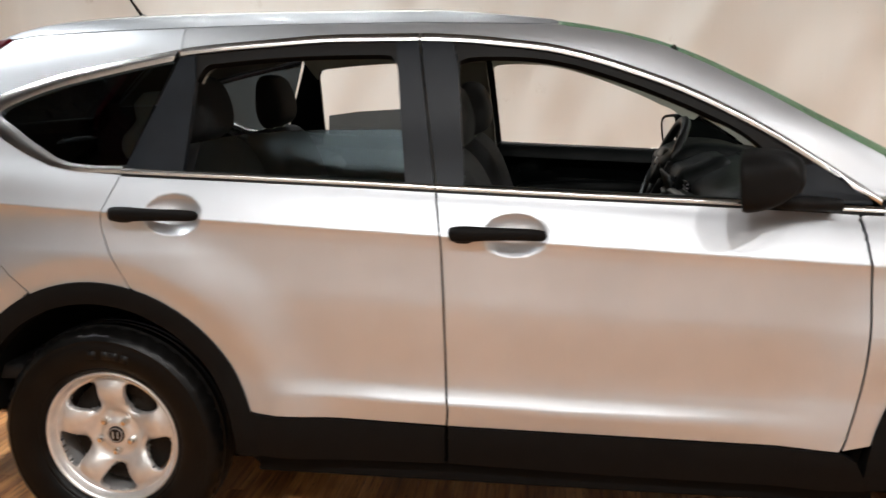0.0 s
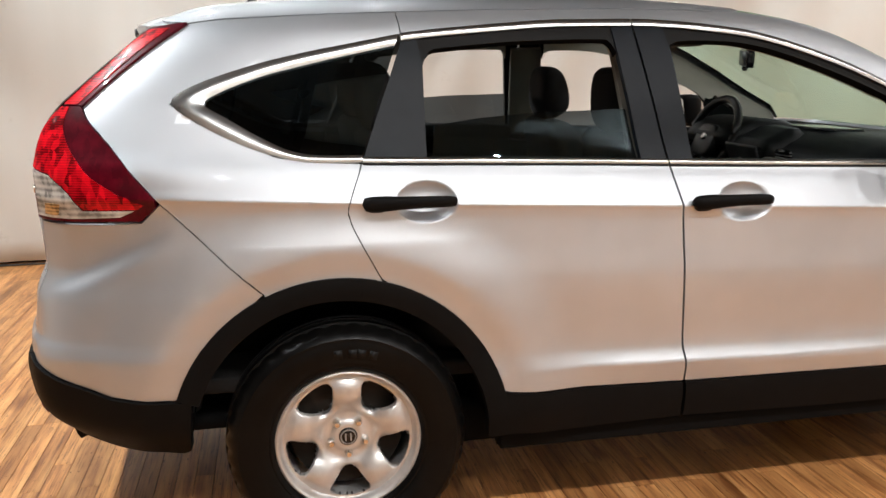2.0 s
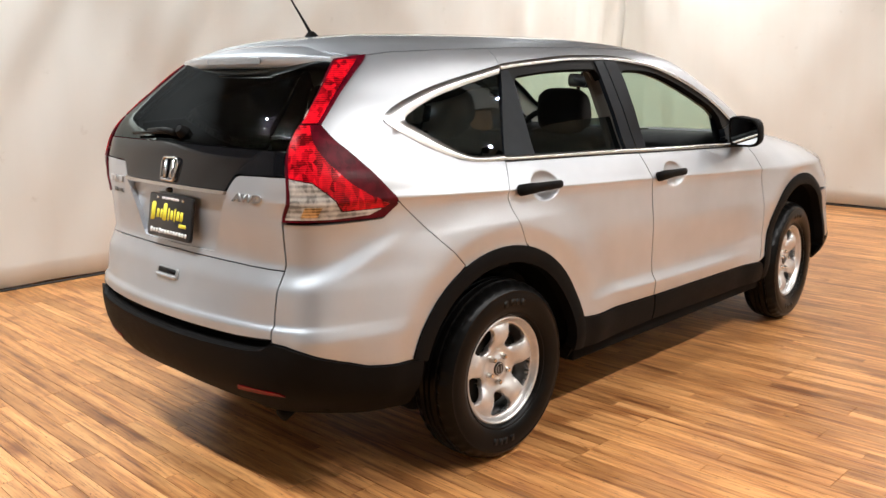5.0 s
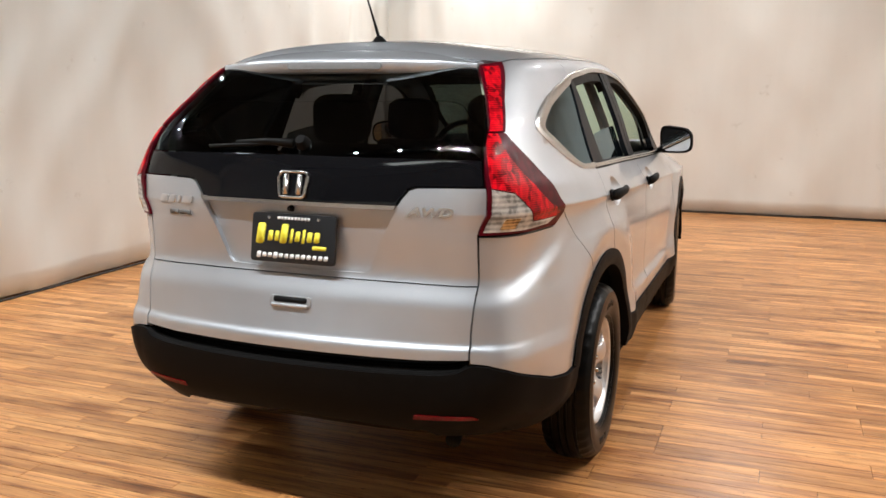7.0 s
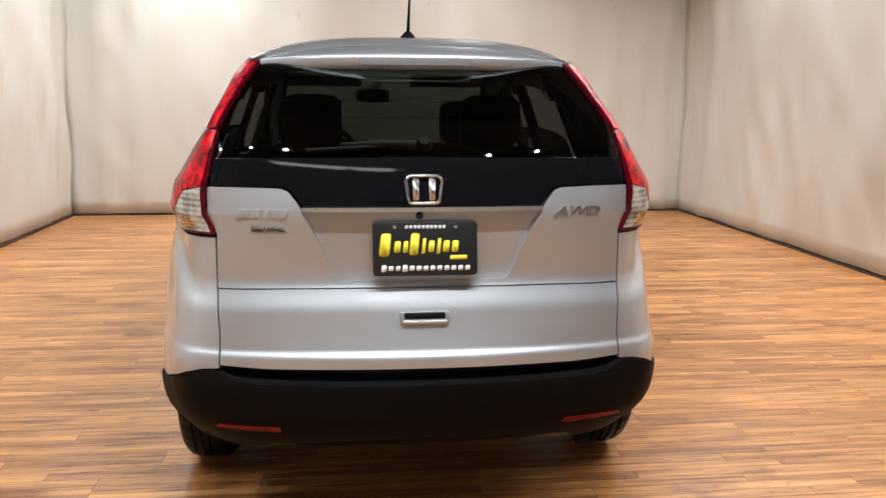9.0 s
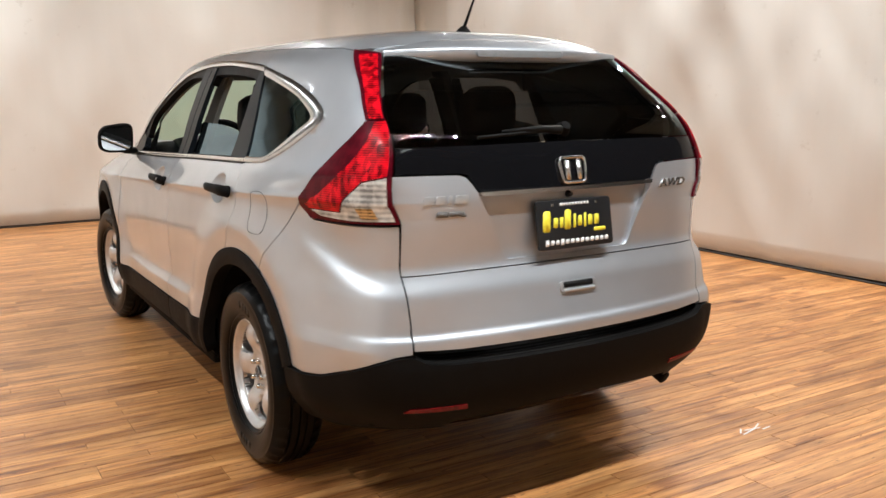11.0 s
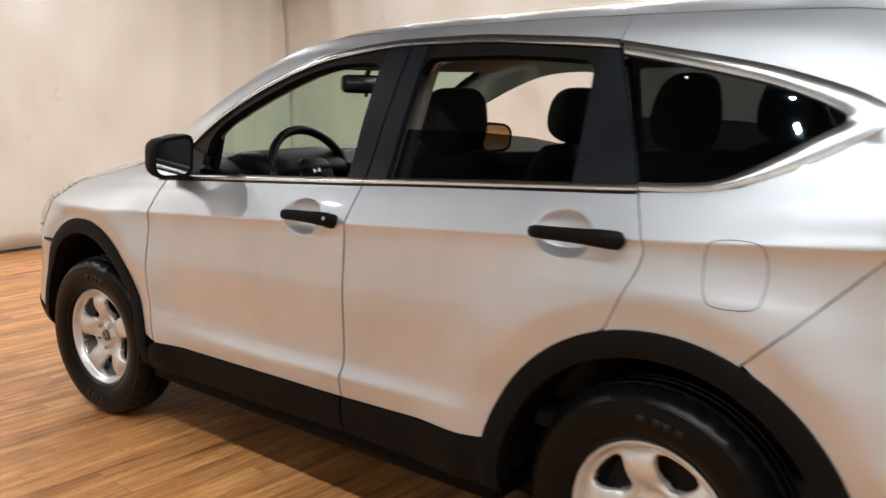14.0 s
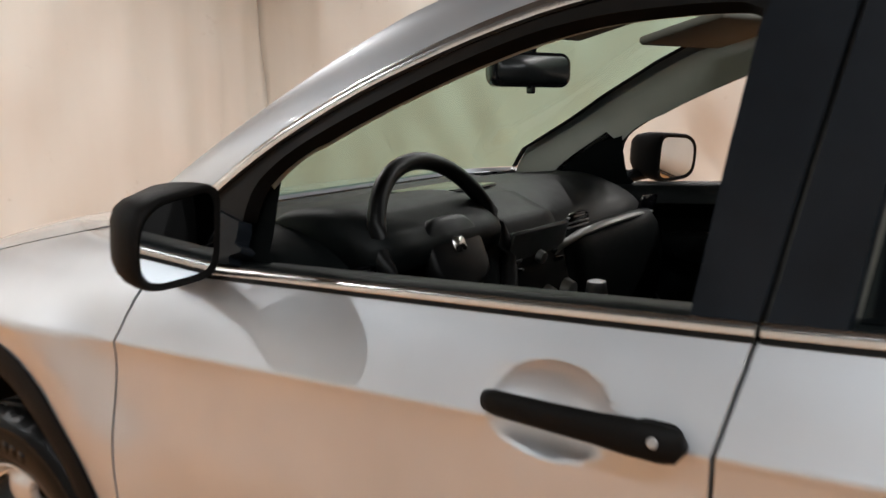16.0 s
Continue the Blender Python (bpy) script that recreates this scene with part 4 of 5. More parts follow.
rear_bumper = part("rear_bumper", patch(BUMP_LOW, both=True, out=.010, depth=.03, gap=.001), CLADDING, car, "black textured rear bumper")
LEDGE_Z = pchip([0, .3, .5, .565, .60], [.569, .570, .574, .583, .604])
LEDGE = lambda u, v: np.stack([rear_x(u, LEDGE_Z(u)) - .009 + v * .9, u, LEDGE_Z(u) + v * .30 + .0022 * np.clip(np.sin(v * 420), 0, 1) * (v > .012)], 1)
part("bumper_step", patch([(0, 0), (.600, 0), (.585, .07), (0, .07)], where=LEDGE, both=True, gap=0, depth=0, step=(.03, .0025)), CLADDING, rear_bumper, "ribbed top step of the bumper")
for s in (1, -1):
    part("reflector", patch([on_tail(.425, .424), on_tail(.43, .440), on_tail(.605, .444), on_tail(.62, .432)], mirror=s < 0, gap=0, out=.013, depth=.008, step=(.03, .01)), REFLECTOR, rear_bumper, "slim red reflector")
VALANCE = [on_tail(0, .392), on_tail(.45, .371), on_tail(.55, .362), on_tail(.50, .325), on_tail(0, .335)]
part("valance", patch(VALANCE, both=True, gap=0, out=-.012, depth=.02), GLOSS_BLACK, rear_bumper)

# tailgate
TG_LOW = [on_tail(0, .617), on_tail(.45, .616), on_tail(.600, .622), on_tail(.599, .70), on_tail(.603, .77), on_tail(.605, .8405), on_tail(.4, .8435), on_tail(0, .8445)]
tailgate = part("tailgate", patch(TG_LOW, both=True), PAINT, car, "silver tailgate with black glass and a dealer plate")
TG_UP = [on_tail(0, .8455), on_tail(.4, .8445), on_tail(.605, .8415), on_tail(.6055, 1.0), on_tail(.603, 1.142), on_tail(.49, 1.141), on_tail(.40, 1.138), on_tail(.378, 1.130), on_tail(.358, 1.105), on_tail(.343, 1.078), on_tail(.300, .970), on_tail(.262, .882), on_tail(.245, .866), on_tail(0, .862)]
part("upper_skin", patch(TG_UP, both=True, gap=.001, depth=.03), PAINT, tailgate)
RECESS = [on_tail(0, .858), on_tail(.25, .862), on_tail(.27, .882), on_tail(.346, 1.08), on_tail(0, 1.08)]
recess = patch(RECESS, both=True, gap=0, out=-.012, depth=0)
for v in recess.verts:
    v.co.x += max(0, v.co.z - .86) * .06
part("plate_recess", recess, PAINT, tailgate, "recess behind the plate")
BLACK = [on_tail(0, 1.084), on_tail(.338, 1.084), on_tail(.352, 1.108), on_tail(.372, 1.134), on_tail(.395, 1.142), on_tail(.598, 1.146), on_tail(.598, 1.222), on_tail(0, 1.226)]
part("gloss_panel", patch(BLACK, both=True, gap=.001, out=.002), GLOSS_BLACK, tailgate, "gloss black panel below the rear window")
GLASS = [on_tail(0, 1.228), on_tail(.598, 1.224), on_tail(.596, 1.30), on_tail(.568, 1.37), on_tail(.53, 1.44), on_tail(.488, 1.506), on_tail(.25, 1.514), on_tail(0, 1.516)]
rw = part("rear_window", patch(GLASS, both=True, gap=.001, out=.001, depth=.005), TINT_REAR, tailgate, "dark tinted rear window")
rw.visible_shadow = False
part("chrome_bar", patch([on_tail(0, 1.071), on_tail(.336, 1.071), on_tail(.343, 1.083), on_tail(0, 1.083)], both=True, gap=0, out=.010, depth=.02, step=(.04, .01)), CHROME, tailgate, "chrome bar above the plate")


def rear_pose(y, z, out=0.0):
    e = .02
    x = float(rear_x(y, z))
    dy = (float(rear_x(y + e, z)) - float(rear_x(y - e, z))) / (2 * e)
    dz = (float(rear_x(y, z + e)) - float(rear_x(y, z - e))) / (2 * e)
    n = Vector((-1, dy, dz)).normalized()
    t = Vector((dy, 1, 0)).normalized() * -1
    up = n.cross(t)
    m = Matrix((t, up, n)).transposed().to_4x4()
    m.translation = Vector((x, y, z)) + n * out
    return m


def rounded(w, h, r, n=4):
    pts = []
    for cx, cy, a0 in ((w / 2 - r, h / 2 - r, 0), (-w / 2 + r, h / 2 - r, 90), (-w / 2 + r, -h / 2 + r, 180), (w / 2 - r, -h / 2 + r, 270)):
        pts += [(cx + r * math.cos(radians(a0 + 90 * i / n)), cy + r * math.sin(radians(a0 + 90 * i / n))) for i in range(n + 1)]
    return pts


# tailgate pull: a hollow with a lip; a black plate paints its shade
hp = rear_pose(0, .757, .0)
part("tailgate_pull", prism(rounded(.150, .040, .012), .004, hp @ pose(0, .002, .0005), .002), SILVER_TRIM, tailgate, "hollow tailgate pull")
part("pull_shadow", prism(rounded(.122, .018, .006), .003, hp @ pose(0, .009, .0035)), SEAL, tailgate)
part("pull_lip", prism(rounded(.132, .012, .005), .012, hp @ pose(0, -.010, .002), .004), PAINT, tailgate, "silver lip of the pull")
part("reversing_camera", lathe([(0, .020), (.006, .019), (.009, .012), (.012, 0)], 14, rear_pose(.012, 1.058, -.014)), GLOSS_BLACK, tailgate, "small black reversing camera")
# emblem: plain rounded chrome shapes
em = rear_pose(0, 1.133, .004)
outer = [(x * (1.06 if y > 0 else .94), y) for x, y in rounded(.098, .082, .016)]
frame_pts = [Vector((x, y, .006)) for x, y in outer]
part("emblem", sweep([em @ p for p in frame_pts], .0055, 6, True), CHROME, tailgate, "chrome emblem on the tailgate")
part("emblem_plate", join(prism(rounded(.018, .066, .006), .010, em @ pose(.024, 0, 0)), prism(rounded(.018, .066, .006), .010, em @ pose(-.024, 0, 0))), CHROME, tailgate)
# lettering of the drive badge, and plain bars for the model badge and dealer mark


def lettering(name, text, size, m, mat, parent, label="", extrude=.002, shear=0.0, width=None):
    c = bpy.data.curves.new(name, "FONT")
    c.body, c.size, c.extrude, c.align_x, c.align_y, c.shear = text, size, extrude, "CENTER", "CENTER", shear
    c.offset = .0014
    tmp = new("tmp", c)
    me = bpy.data.meshes.new_from_object(tmp.evaluated_get(bpy.context.evaluated_depsgraph_get()))
    bpy.data.objects.remove(tmp)
    if width:
        k = width / max(v.co.x for v in me.vertices) / 2
        me.transform(Matrix.Diagonal((k, 1, 1, 1)))
    me.transform(m)
    me.materials.clear()
    me.materials.append(mat)
    ob = new(name, me)
    ob.parent = parent
    if label:
        ob["label"] = label
    return ob


lettering("drive_badge", "AWD", .036, rear_pose(-.462, 1.066, .003), CHROME, tailgate, "chrome AWD badge", .003, .3, .150)
for k, (dx, w) in enumerate(((-.062, .034), (-.026, .030), (.006, .014), (.044, .044))):
    part("model_badge", prism([(x + y * .3, y) for x, y in rounded(w, .026, .006)], .004, rear_pose(.462, 1.066, .002) @ pose(dx, 0, 0), .001), BADGE, tailgate, "chrome model badge")
for dx, w, h in ((-.026, .040, .016), (.022, .050, .013), (.044, .020, .006)):
    part("dealer_mark", prism(rounded(w, h, .003), .0015, rear_pose(.455, 1.022, .002) @ pose(dx, -.006 if h < .01 else 0, 0)), GREY_PRINT, tailgate, "small dark dealer mark")
# plate
pm = Matrix.Translation((-.882, -.003, .962)) @ pose(0, 0, 0, 90, 0, -90) @ pose(0, 0, 0, -9.5)
plate = part("licence_plate", prism(rounded(.308, .158, .012), .012, pm @ pose(0, 0, -.006), .002), PLATE_BLACK, tailgate, "black dealer plate with yellow and white print")
bars = [(-.118, .012, .030, .068, YELLOW), (-.082, .006, .018, .034, YELLOW), (-.058, .006, .014, .034, YELLOW), (-.032, .014, .026, .064, YELLOW), (-.004, .008, .010, .046, YELLOW), (.018, .007, .017, .034, YELLOW),
        (.040, .008, .010, .046, YELLOW), (.062, .007, .019, .034, YELLOW), (.088, .007, .019, .034, YELLOW), (.098, -.026, .050, .013, YELLOW)]
bars += [(-.122 + .0205 * k, -.057, .015, .015 if k not in (0, 3) else .021, WHITE) for k in range(13)] + [(-.055 + .0122 * k, .064, .009, .010, WHITE) for k in range(10)]
for dx, dy, w, h, mt in bars:
    part("print_bar", prism([(x + y * .12, y) for x, y in rounded(w, h, min(w, h) * .3)], .0015, pm @ pose(dx, dy, .0058)), mt, plate)
for sx, sy in ((-.09, .064), (.09, .064)):
    part("plate_screw", lathe([(0, .0035), (.005, .003), (.006, 0)], 10, pm @ pose(sx, sy, .006)), NUT, plate)
# wiper
wm = [Vector((float(rear_x(y, z)) - .02, y, z)) for y, z in ((.02, 1.262), (.14, 1.258), (.25, 1.252), (.34, 1.247))]
wiper = part("wiper", sweep([Vector((float(rear_x(.02, 1.262)) - .025, .02, 1.262)), Vector((float(rear_x(.12, 1.268)) - .028, .12, 1.268)), Vector((float(rear_x(.24, 1.266)) - .02, .24, 1.262))], [.016, .010, .006], 8), SEAL, tailgate, "black rear wiper arm and blade")
part("wiper_blade", sweep(wm, .006, 6), SEAL, wiper)
part("wiper_pivot", lathe([(0, .03), (.016, .028), (.024, .01), (.026, 0)], 16, rear_pose(-.005, 1.26, .0)), CLADDING, wiper)
# roof spoiler with side returns


def build_spoiler():
    bm = bmesh.new()
    rows, n = [], 28
    for i in range(n + 1):
        u = i / n * 2 - 1
        a = abs(u)
        y = u * .492
        xt, zt = -.580 + .075 * a ** 2.4, 1.533 - .014 * a ** 3
        xf, zf = -.385, 1.571 - .047 * a ** 2.4
        sec = []
        for k in range(9):
            t = k / 8
            sec.append((xf + (xt - xf) * t, zf + (zt - zf) * t + .013 * math.sin(math.pi * t) * (1 - a ** 4)))
        sec += [(xt - .004, zt - .010), (xt + .004, zt - .040), (xt + .016, zt - .048), (xt + .05, zt - .040), (xf - .03, zf - .035)]
        rows.append([bm.verts.new((x, y, z)) for x, z in sec])
    m = len(rows[0])
    for a, b in zip(rows, rows[1:]):
        for j in range(m):
            bm.faces.new((a[j], a[(j + 1) % m], b[(j + 1) % m], b[j]))
    bm.faces.new(rows[0])
    bm.faces.new(rows[-1][::-1])
    bmesh.ops.recalc_face_normals(bm, faces=bm.faces)
    return sharpen(bm, 50)


spoiler = part("roof_spoiler", build_spoiler(), PAINT, tailgate, "silver roof spoiler")
part("brake_lamp", prism(rounded(.36, .024, .011, 6), .004, Matrix.Translation((-.5815, 0, 1.5115)) @ pose(0, 0, 0, 90, 0, -90), .0015), BRAKE_LENS, spoiler, "pale clear high brake lamp lens")

# tail lamps
inner_edge = LAMP_IN
outer_edge = pchip([1.046, 1.12, 1.205, 1.262, 1.298], [-.475, -.535, -.60, -.650, -.667])


def lamp_at(s, z):
    """Inside the lamp: s from its inner edge (0) to its outer edge (1)."""
    u0 = on_tail(float(inner_edge(z)), z)[0]
    if z <= 1.046:
        xo = -.527 + (z - .999) / .047 * .052
    elif z <= 1.298:
        xo = float(outer_edge(z))
    else:
        k = (z - 1.298) / (1.524 - 1.298)
        xo = -.667 + k * .25 + k * k * .032
    u1 = on_side(xo, z)[0]
    return (u0 + (u1 - u0) * s, z)


lamps = both_sides("tail_lamp", [lamp_at(0, z) for z in np.linspace(.999, 1.2985, 12)] + [lamp_at(1, z) for z in np.linspace(1.2985, .999, 16)], MAROON, LR, "tall red tail lamp with clear lower lens", out=.008, depth=.03, gap=.001)
both_sides("upper_lens", [lamp_at(0, z) for z in np.linspace(1.300, 1.508, 10)] + [lamp_at(1, z) for z in np.linspace(1.522, 1.300, 12)], MAROON, lamps, "upper lens", out=.008, depth=.03, gap=.001)
both_sides("red_lens", [lamp_at(.12, z) for z in np.linspace(1.303, 1.500, 9)] + [lamp_at(.78, z) for z in np.linspace(1.505, 1.303, 9)], RED, lamps, "bright red lens", out=.010, depth=.006, gap=0)
both_sides("red_lens", [lamp_at(.05, 1.142), lamp_at(.05, 1.296), lamp_at(.50, 1.296), lamp_at(.52, 1.24), lamp_at(.60, 1.18), lamp_at(.70, 1.12), lamp_at(.80, 1.075), lamp_at(.92, 1.048), lamp_at(.90, 1.036), lamp_at(.56, 1.036), lamp_at(.50, 1.06), lamp_at(.42, 1.10), lamp_at(.33, 1.128)], RED, lamps, "bright red lens", out=.010, depth=.006, gap=0)
both_sides("clear_lens", [lamp_at(.05, 1.009), lamp_at(.05, 1.138), lamp_at(.32, 1.124), lamp_at(.41, 1.096), lamp_at(.49, 1.056), lamp_at(.55, 1.032), lamp_at(.89, 1.032), lamp_at(.84, 1.014), lamp_at(.5, 1.009)], CLEAR_LENS, lamps, "clear lens", out=.010, depth=.006, gap=0, step=(.03, .012))
both_sides("indicator_lens", [lamp_at(.20, 1.018), lamp_at(.20, 1.052), lamp_at(.36, 1.052), lamp_at(.36, 1.018)], AMBER, lamps, "amber indicator bulb", out=.0125, depth=.004, gap=0)

# black arch and sill cladding
for nm, cx, rin, rout, a0, a1 in (("arch_cladding", REAR_ARCH, .418, .481, -2, 161), ("arch_cladding", FRONT_ARCH, .452, .515, 4, 182)):
    o, i = arc(cx, rout, a0, a1, 40), arc(cx, rin, a0, a1, 40)
    ring(nm, CLADDING, side(o, False), side(i, False), LR, "black plastic wheel arch cladding", out=.006, depth=.05, crown=.004, across=4)
SILL_R = [(.405, .335), (.418, .40), (.437, .462), (.46, .4715), (.475, .466), (1.016, .4515), (1.015, .338), (.7, .331)]
SILL_F = [(1.019, .338), (1.020, .4515), (1.5, .4465), (2.06, .441), (2.10, .42), (2.135, .36), (2.14, .325), (1.5, .328)]
both_sides("sill_cladding", side(SILL_R), CLADDING, rear_doors, "black sill cladding", out=.006, depth=.04)
both_sides("sill_cladding", side(SILL_F), CLADDING, front_doors, "black sill cladding", out=.006, depth=.04)
SILL_LOW = [(.42, .325), (2.12, .318), (2.10, .255), (.45, .255)]
both_sides("rocker", side(SILL_LOW), UNDER, LR, "dark rocker panel below the sill", gap=0, out=-.02, depth=.04, step=(.1, .03))

# underbody, wheel wells, exhaust
part("underbody", box((3.45, 1.30, .15), pose(1.42, 0, .285), .03), UNDER, car, "dark underbody")
for y in (-.745, .745):
    part("sill_pan", box((1.72, .17, .06), pose(1.31, y, .297), .01), UNDER, car, "dark pan under the sill")
part("rear_pan", box((.46, 1.36, .05), pose(-.50, 0, .37), .02), UNDER, car, "dark pan behind the rear axle")
part("muffler", lathe([(0, -.3), (.06, -.3), (.075, -.27), (.075, .27), (.06, .3), (0, .3)], 20, pose(-.50, -.35, .395, 90)), simple("dull exhaust steel", (.35, .33, .30), .4, metal=.9, vary=.3), car, "dull steel muffler")
part("tailpipe", sweep([(-.58, -.50, .39), (-.70, -.51, .36), (-.80, -.52, .318)], .026, 12), UNDER, car, "dark tailpipe")
for ax in (REAR_ARCH, FRONT_ARCH):
    for s in (1, -1):
        bm = bmesh.new()
        prof = arc(ax, .428 if ax < 1 else .455, 2, 178, 24)
        a = [bm.verts.new((x, s * .82, z)) for x, z in prof]
        b = [bm.verts.new((x, s * .50, z)) for x, z in prof]
        for i in range(len(prof) - 1):
            bm.faces.new((a[i], a[i + 1], b[i + 1], b[i]))
        bm.faces.new(b)
        part("wheel_liner", bm, WELL, car, "black wheel well liner")


# wheels
def wheel_parts():
    def disc(u, v):
        th = u / .15
        prof = pchip([.026, .042, .050, .070, .082, .100, .120, .140, .160, .176, .187], [.040, .040, .030, .030, .038, .052, .062, .066, .064, .055, .048])
        k = np.clip((v - .085) / .02, 0, 1) * np.clip((.186 - v) / .02, 0, 1)
        h = prof(v) - .022 * k * np.clip(np.abs(th) / radians(24), 0, 1.3) ** 2.2
        return np.stack([v * np.cos(th), v * np.sin(th), h], 1)
    edge = [(36, .093), (31, .094), (26, .100), (21.5, .112), (18, .130), (15.5, .150), (15, .165), (17, .176), (22, .181), (28, .183), (36, .1835)]
    right = [(radians(a) * .15, r) for a, r in edge]
    poly = [(-radians(36) * .15, .026), (radians(36) * .15, .026)] + right + [(radians(36) * .15, .187), (-radians(36) * .15, .187)] + [(-u, r) for u, r in right[::-1]]
    bm = bmesh.new()
    us = lines_between(-radians(36) * .15, radians(36) * .15, .006)
    zs = lines_between(.026, .187, .007)
    index, flat, faces = {}, [], []
    for c in cells(poly, us, zs):
        ids = []
        for p in c:
            k = (round(p[0], 5), round(p[1], 5))
            if k not in index:
                index[k] = len(flat)
                flat.append(k)
            if index[k] not in ids:
                ids.append(index[k])
        if len(ids) > 2:
            faces.append(ids)
    f = np.array(flat)
    co = disc(f[:, 0], f[:, 1])
    for s in range(5):
        r = Matrix.Rotation(math.tau * s / 5 + radians(90), 4, "Z")
        vs = [bm.verts.new(r @ Vector(c)) for c in co]
        for ids in faces:
            try:
                bm.faces.new([vs[i] for i in ids])
            except ValueError:
                pass
    bmesh.ops.remove_doubles(bm, verts=bm.verts, dist=1e-4)
    bmesh.ops.recalc_face_normals(bm, faces=bm.faces)
    if sum(fc.normal.z for fc in bm.faces) < 0:
        bmesh.ops.reverse_faces(bm, faces=bm.faces)
    bm.normal_update()
    edges = [e for e in bm.edges if e.is_boundary and .03 < e.verts[0].co.xy.length < .1865]
    low = {v: bm.verts.new(v.co + Vector((0, 0, -.020))) for e in edges for v in e.verts}
    for e in edges:
        l = e.link_loops[0]
        bm.faces.new((l.link_loop_next.vert, l.vert, low[l.vert], low[l.link_loop_next.vert]))
    rim = lathe([(.181, .048), (.187, .048), (.1925, .053), (.196, .064), (.199, .070), (.205, .0735), (.2095, .071), (.2105, .060), (.204, .056), (.197, .04), (.192, .0), (.190, -.09)], 64)
    disc_bm = join(bm, rim)
    tyre = lathe([(.203, .058), (.2095, .066), (.215, .079), (.222, .084), (.227, .0835), (.231, .088), (.252, .0955), (.278, .099), (.300, .0975), (.309, .0945), (.312, .0955), (.323, .088), (.333, .078), (.3405, .064), (.3445, .050), (.3375, .047), (.3375, .042), (.346, .039), (.3475, .018), (.340, .015), (.340, .010), (.3475, .007),
                  (.3475, -.007), (.340, -.010), (.340, -.015), (.3475, -.018), (.346, -.039), (.3375, -.042), (.3375, -.047), (.3445, -.050), (.338, -.068), (.325, -.085), (.29, -.097), (.24, -.088), (.203, -.06)], 120)
    for v in tyre.verts:
        r = v.co.xy.length
        if .329 < r < .3447 and abs(v.co.z) > .048:
            i = round(math.atan2(v.co.y, v.co.x) / (math.tau / 120))
            if i % 3 == 0:
                v.co.xy = v.co.xy * ((r - .006) / r)
    mark = bmesh.new()
    ids = []
    for h in (.0965, .0992):
        ids.append([mark.verts.new((r * math.cos(radians(a)), r * math.sin(radians(a)), h)) for r, a in ((.258, -2.6), (.258, 2.6), (.283, 2.4), (.283, -2.4))])
    mark.faces.new(ids[1])
    for k in range(4):
        mark.faces.new((ids[0][k], ids[0][(k + 1) % 4], ids[1][(k + 1) % 4], ids[1][k]))
    bmesh.ops.recalc_face_normals(mark, faces=mark.faces)
    drum = lathe([(0, .0), (.10, .0), (.165, -.01), (.165, -.06), (0, -.07)], 32)
    cap = lathe([(0, .0465), (.020, .046), (.0265, .043), (.030, .030)], 24)
    nut = lathe([(0, .026), (.007, .0255), (.0105, .020), (.0115, .010), (.0135, 0)], 8)
    out = {}
    for nm, b, mt in (("wheel", disc_bm, STEEL), ("tyre", tyre, RUBBER), ("tyre_marking", mark, TYRE_SHINE), ("brake_drum", drum, simple("dark brake drum", (.018, .014, .011), .75, vary=.5, spec=.2)), ("hub_cap", cap, GLOSS_BLACK), ("lug_nut", nut, NUT)):
        for fc in b.faces:
            fc.smooth = True
        me = bpy.data.meshes.new(nm)
        b.to_mesh(me)
        b.free()
        me.materials.append(mt)
        out[nm] = me
    capring = lathe([(.0195, .0460), (.0205, .0475), (.0225, .0475), (.0235, .0455)], 24)
    hbar = join(box((.0045, .022, .002), pose(-.0075, 0, .0472)), box((.0045, .022, .002), pose(.0075, 0, .0472)))
    mk = join(capring, hbar)
    me = bpy.data.meshes.new("cap_mark")
    mk.to_mesh(me)
    mk.free()
    me.materials.append(SILVER_TRIM)
    out["cap_mark"] = me
    return out


WP = wheel_parts()
for ax, s, turn, out, steer in ((0, 1, -22, .748, 0), (0, -1, 0, .768, 0), (2.628, 1, 40, .748, 5), (2.605, -1, 25, .745, 5)):
    m = pose(ax, s * out, .3475, 0, 0, steer) @ pose(0, 0, 0, -90 * s) @ pose(0, 0, 0, 0, 0, turn)
    w = new("wheel", WP["wheel"])
    w.parent, w.matrix_world = car, m
    w["label"] = "silver five-spoke steel wheel with black tyre"
    for nm in ("tyre", "brake_drum", "hub_cap", "cap_mark"):
        o = new(nm, WP[nm])
        o.parent = w
    for k in range(8):
        o = new("tyre_marking", WP["tyre_marking"])
        o.parent = w
        o.matrix_local = pose(0, 0, 0, 0, 0, (74 if k < 4 else 252) + (0, 7, 12.5, 21)[k % 4] - turn)
    for k in range(5):
        o = new("lug_nut", WP["lug_nut"])
        o.parent = w
        a = radians(72 * k + 54)
        o.matrix_local = pose(.052 * math.cos(a), .052 * math.sin(a), .029)

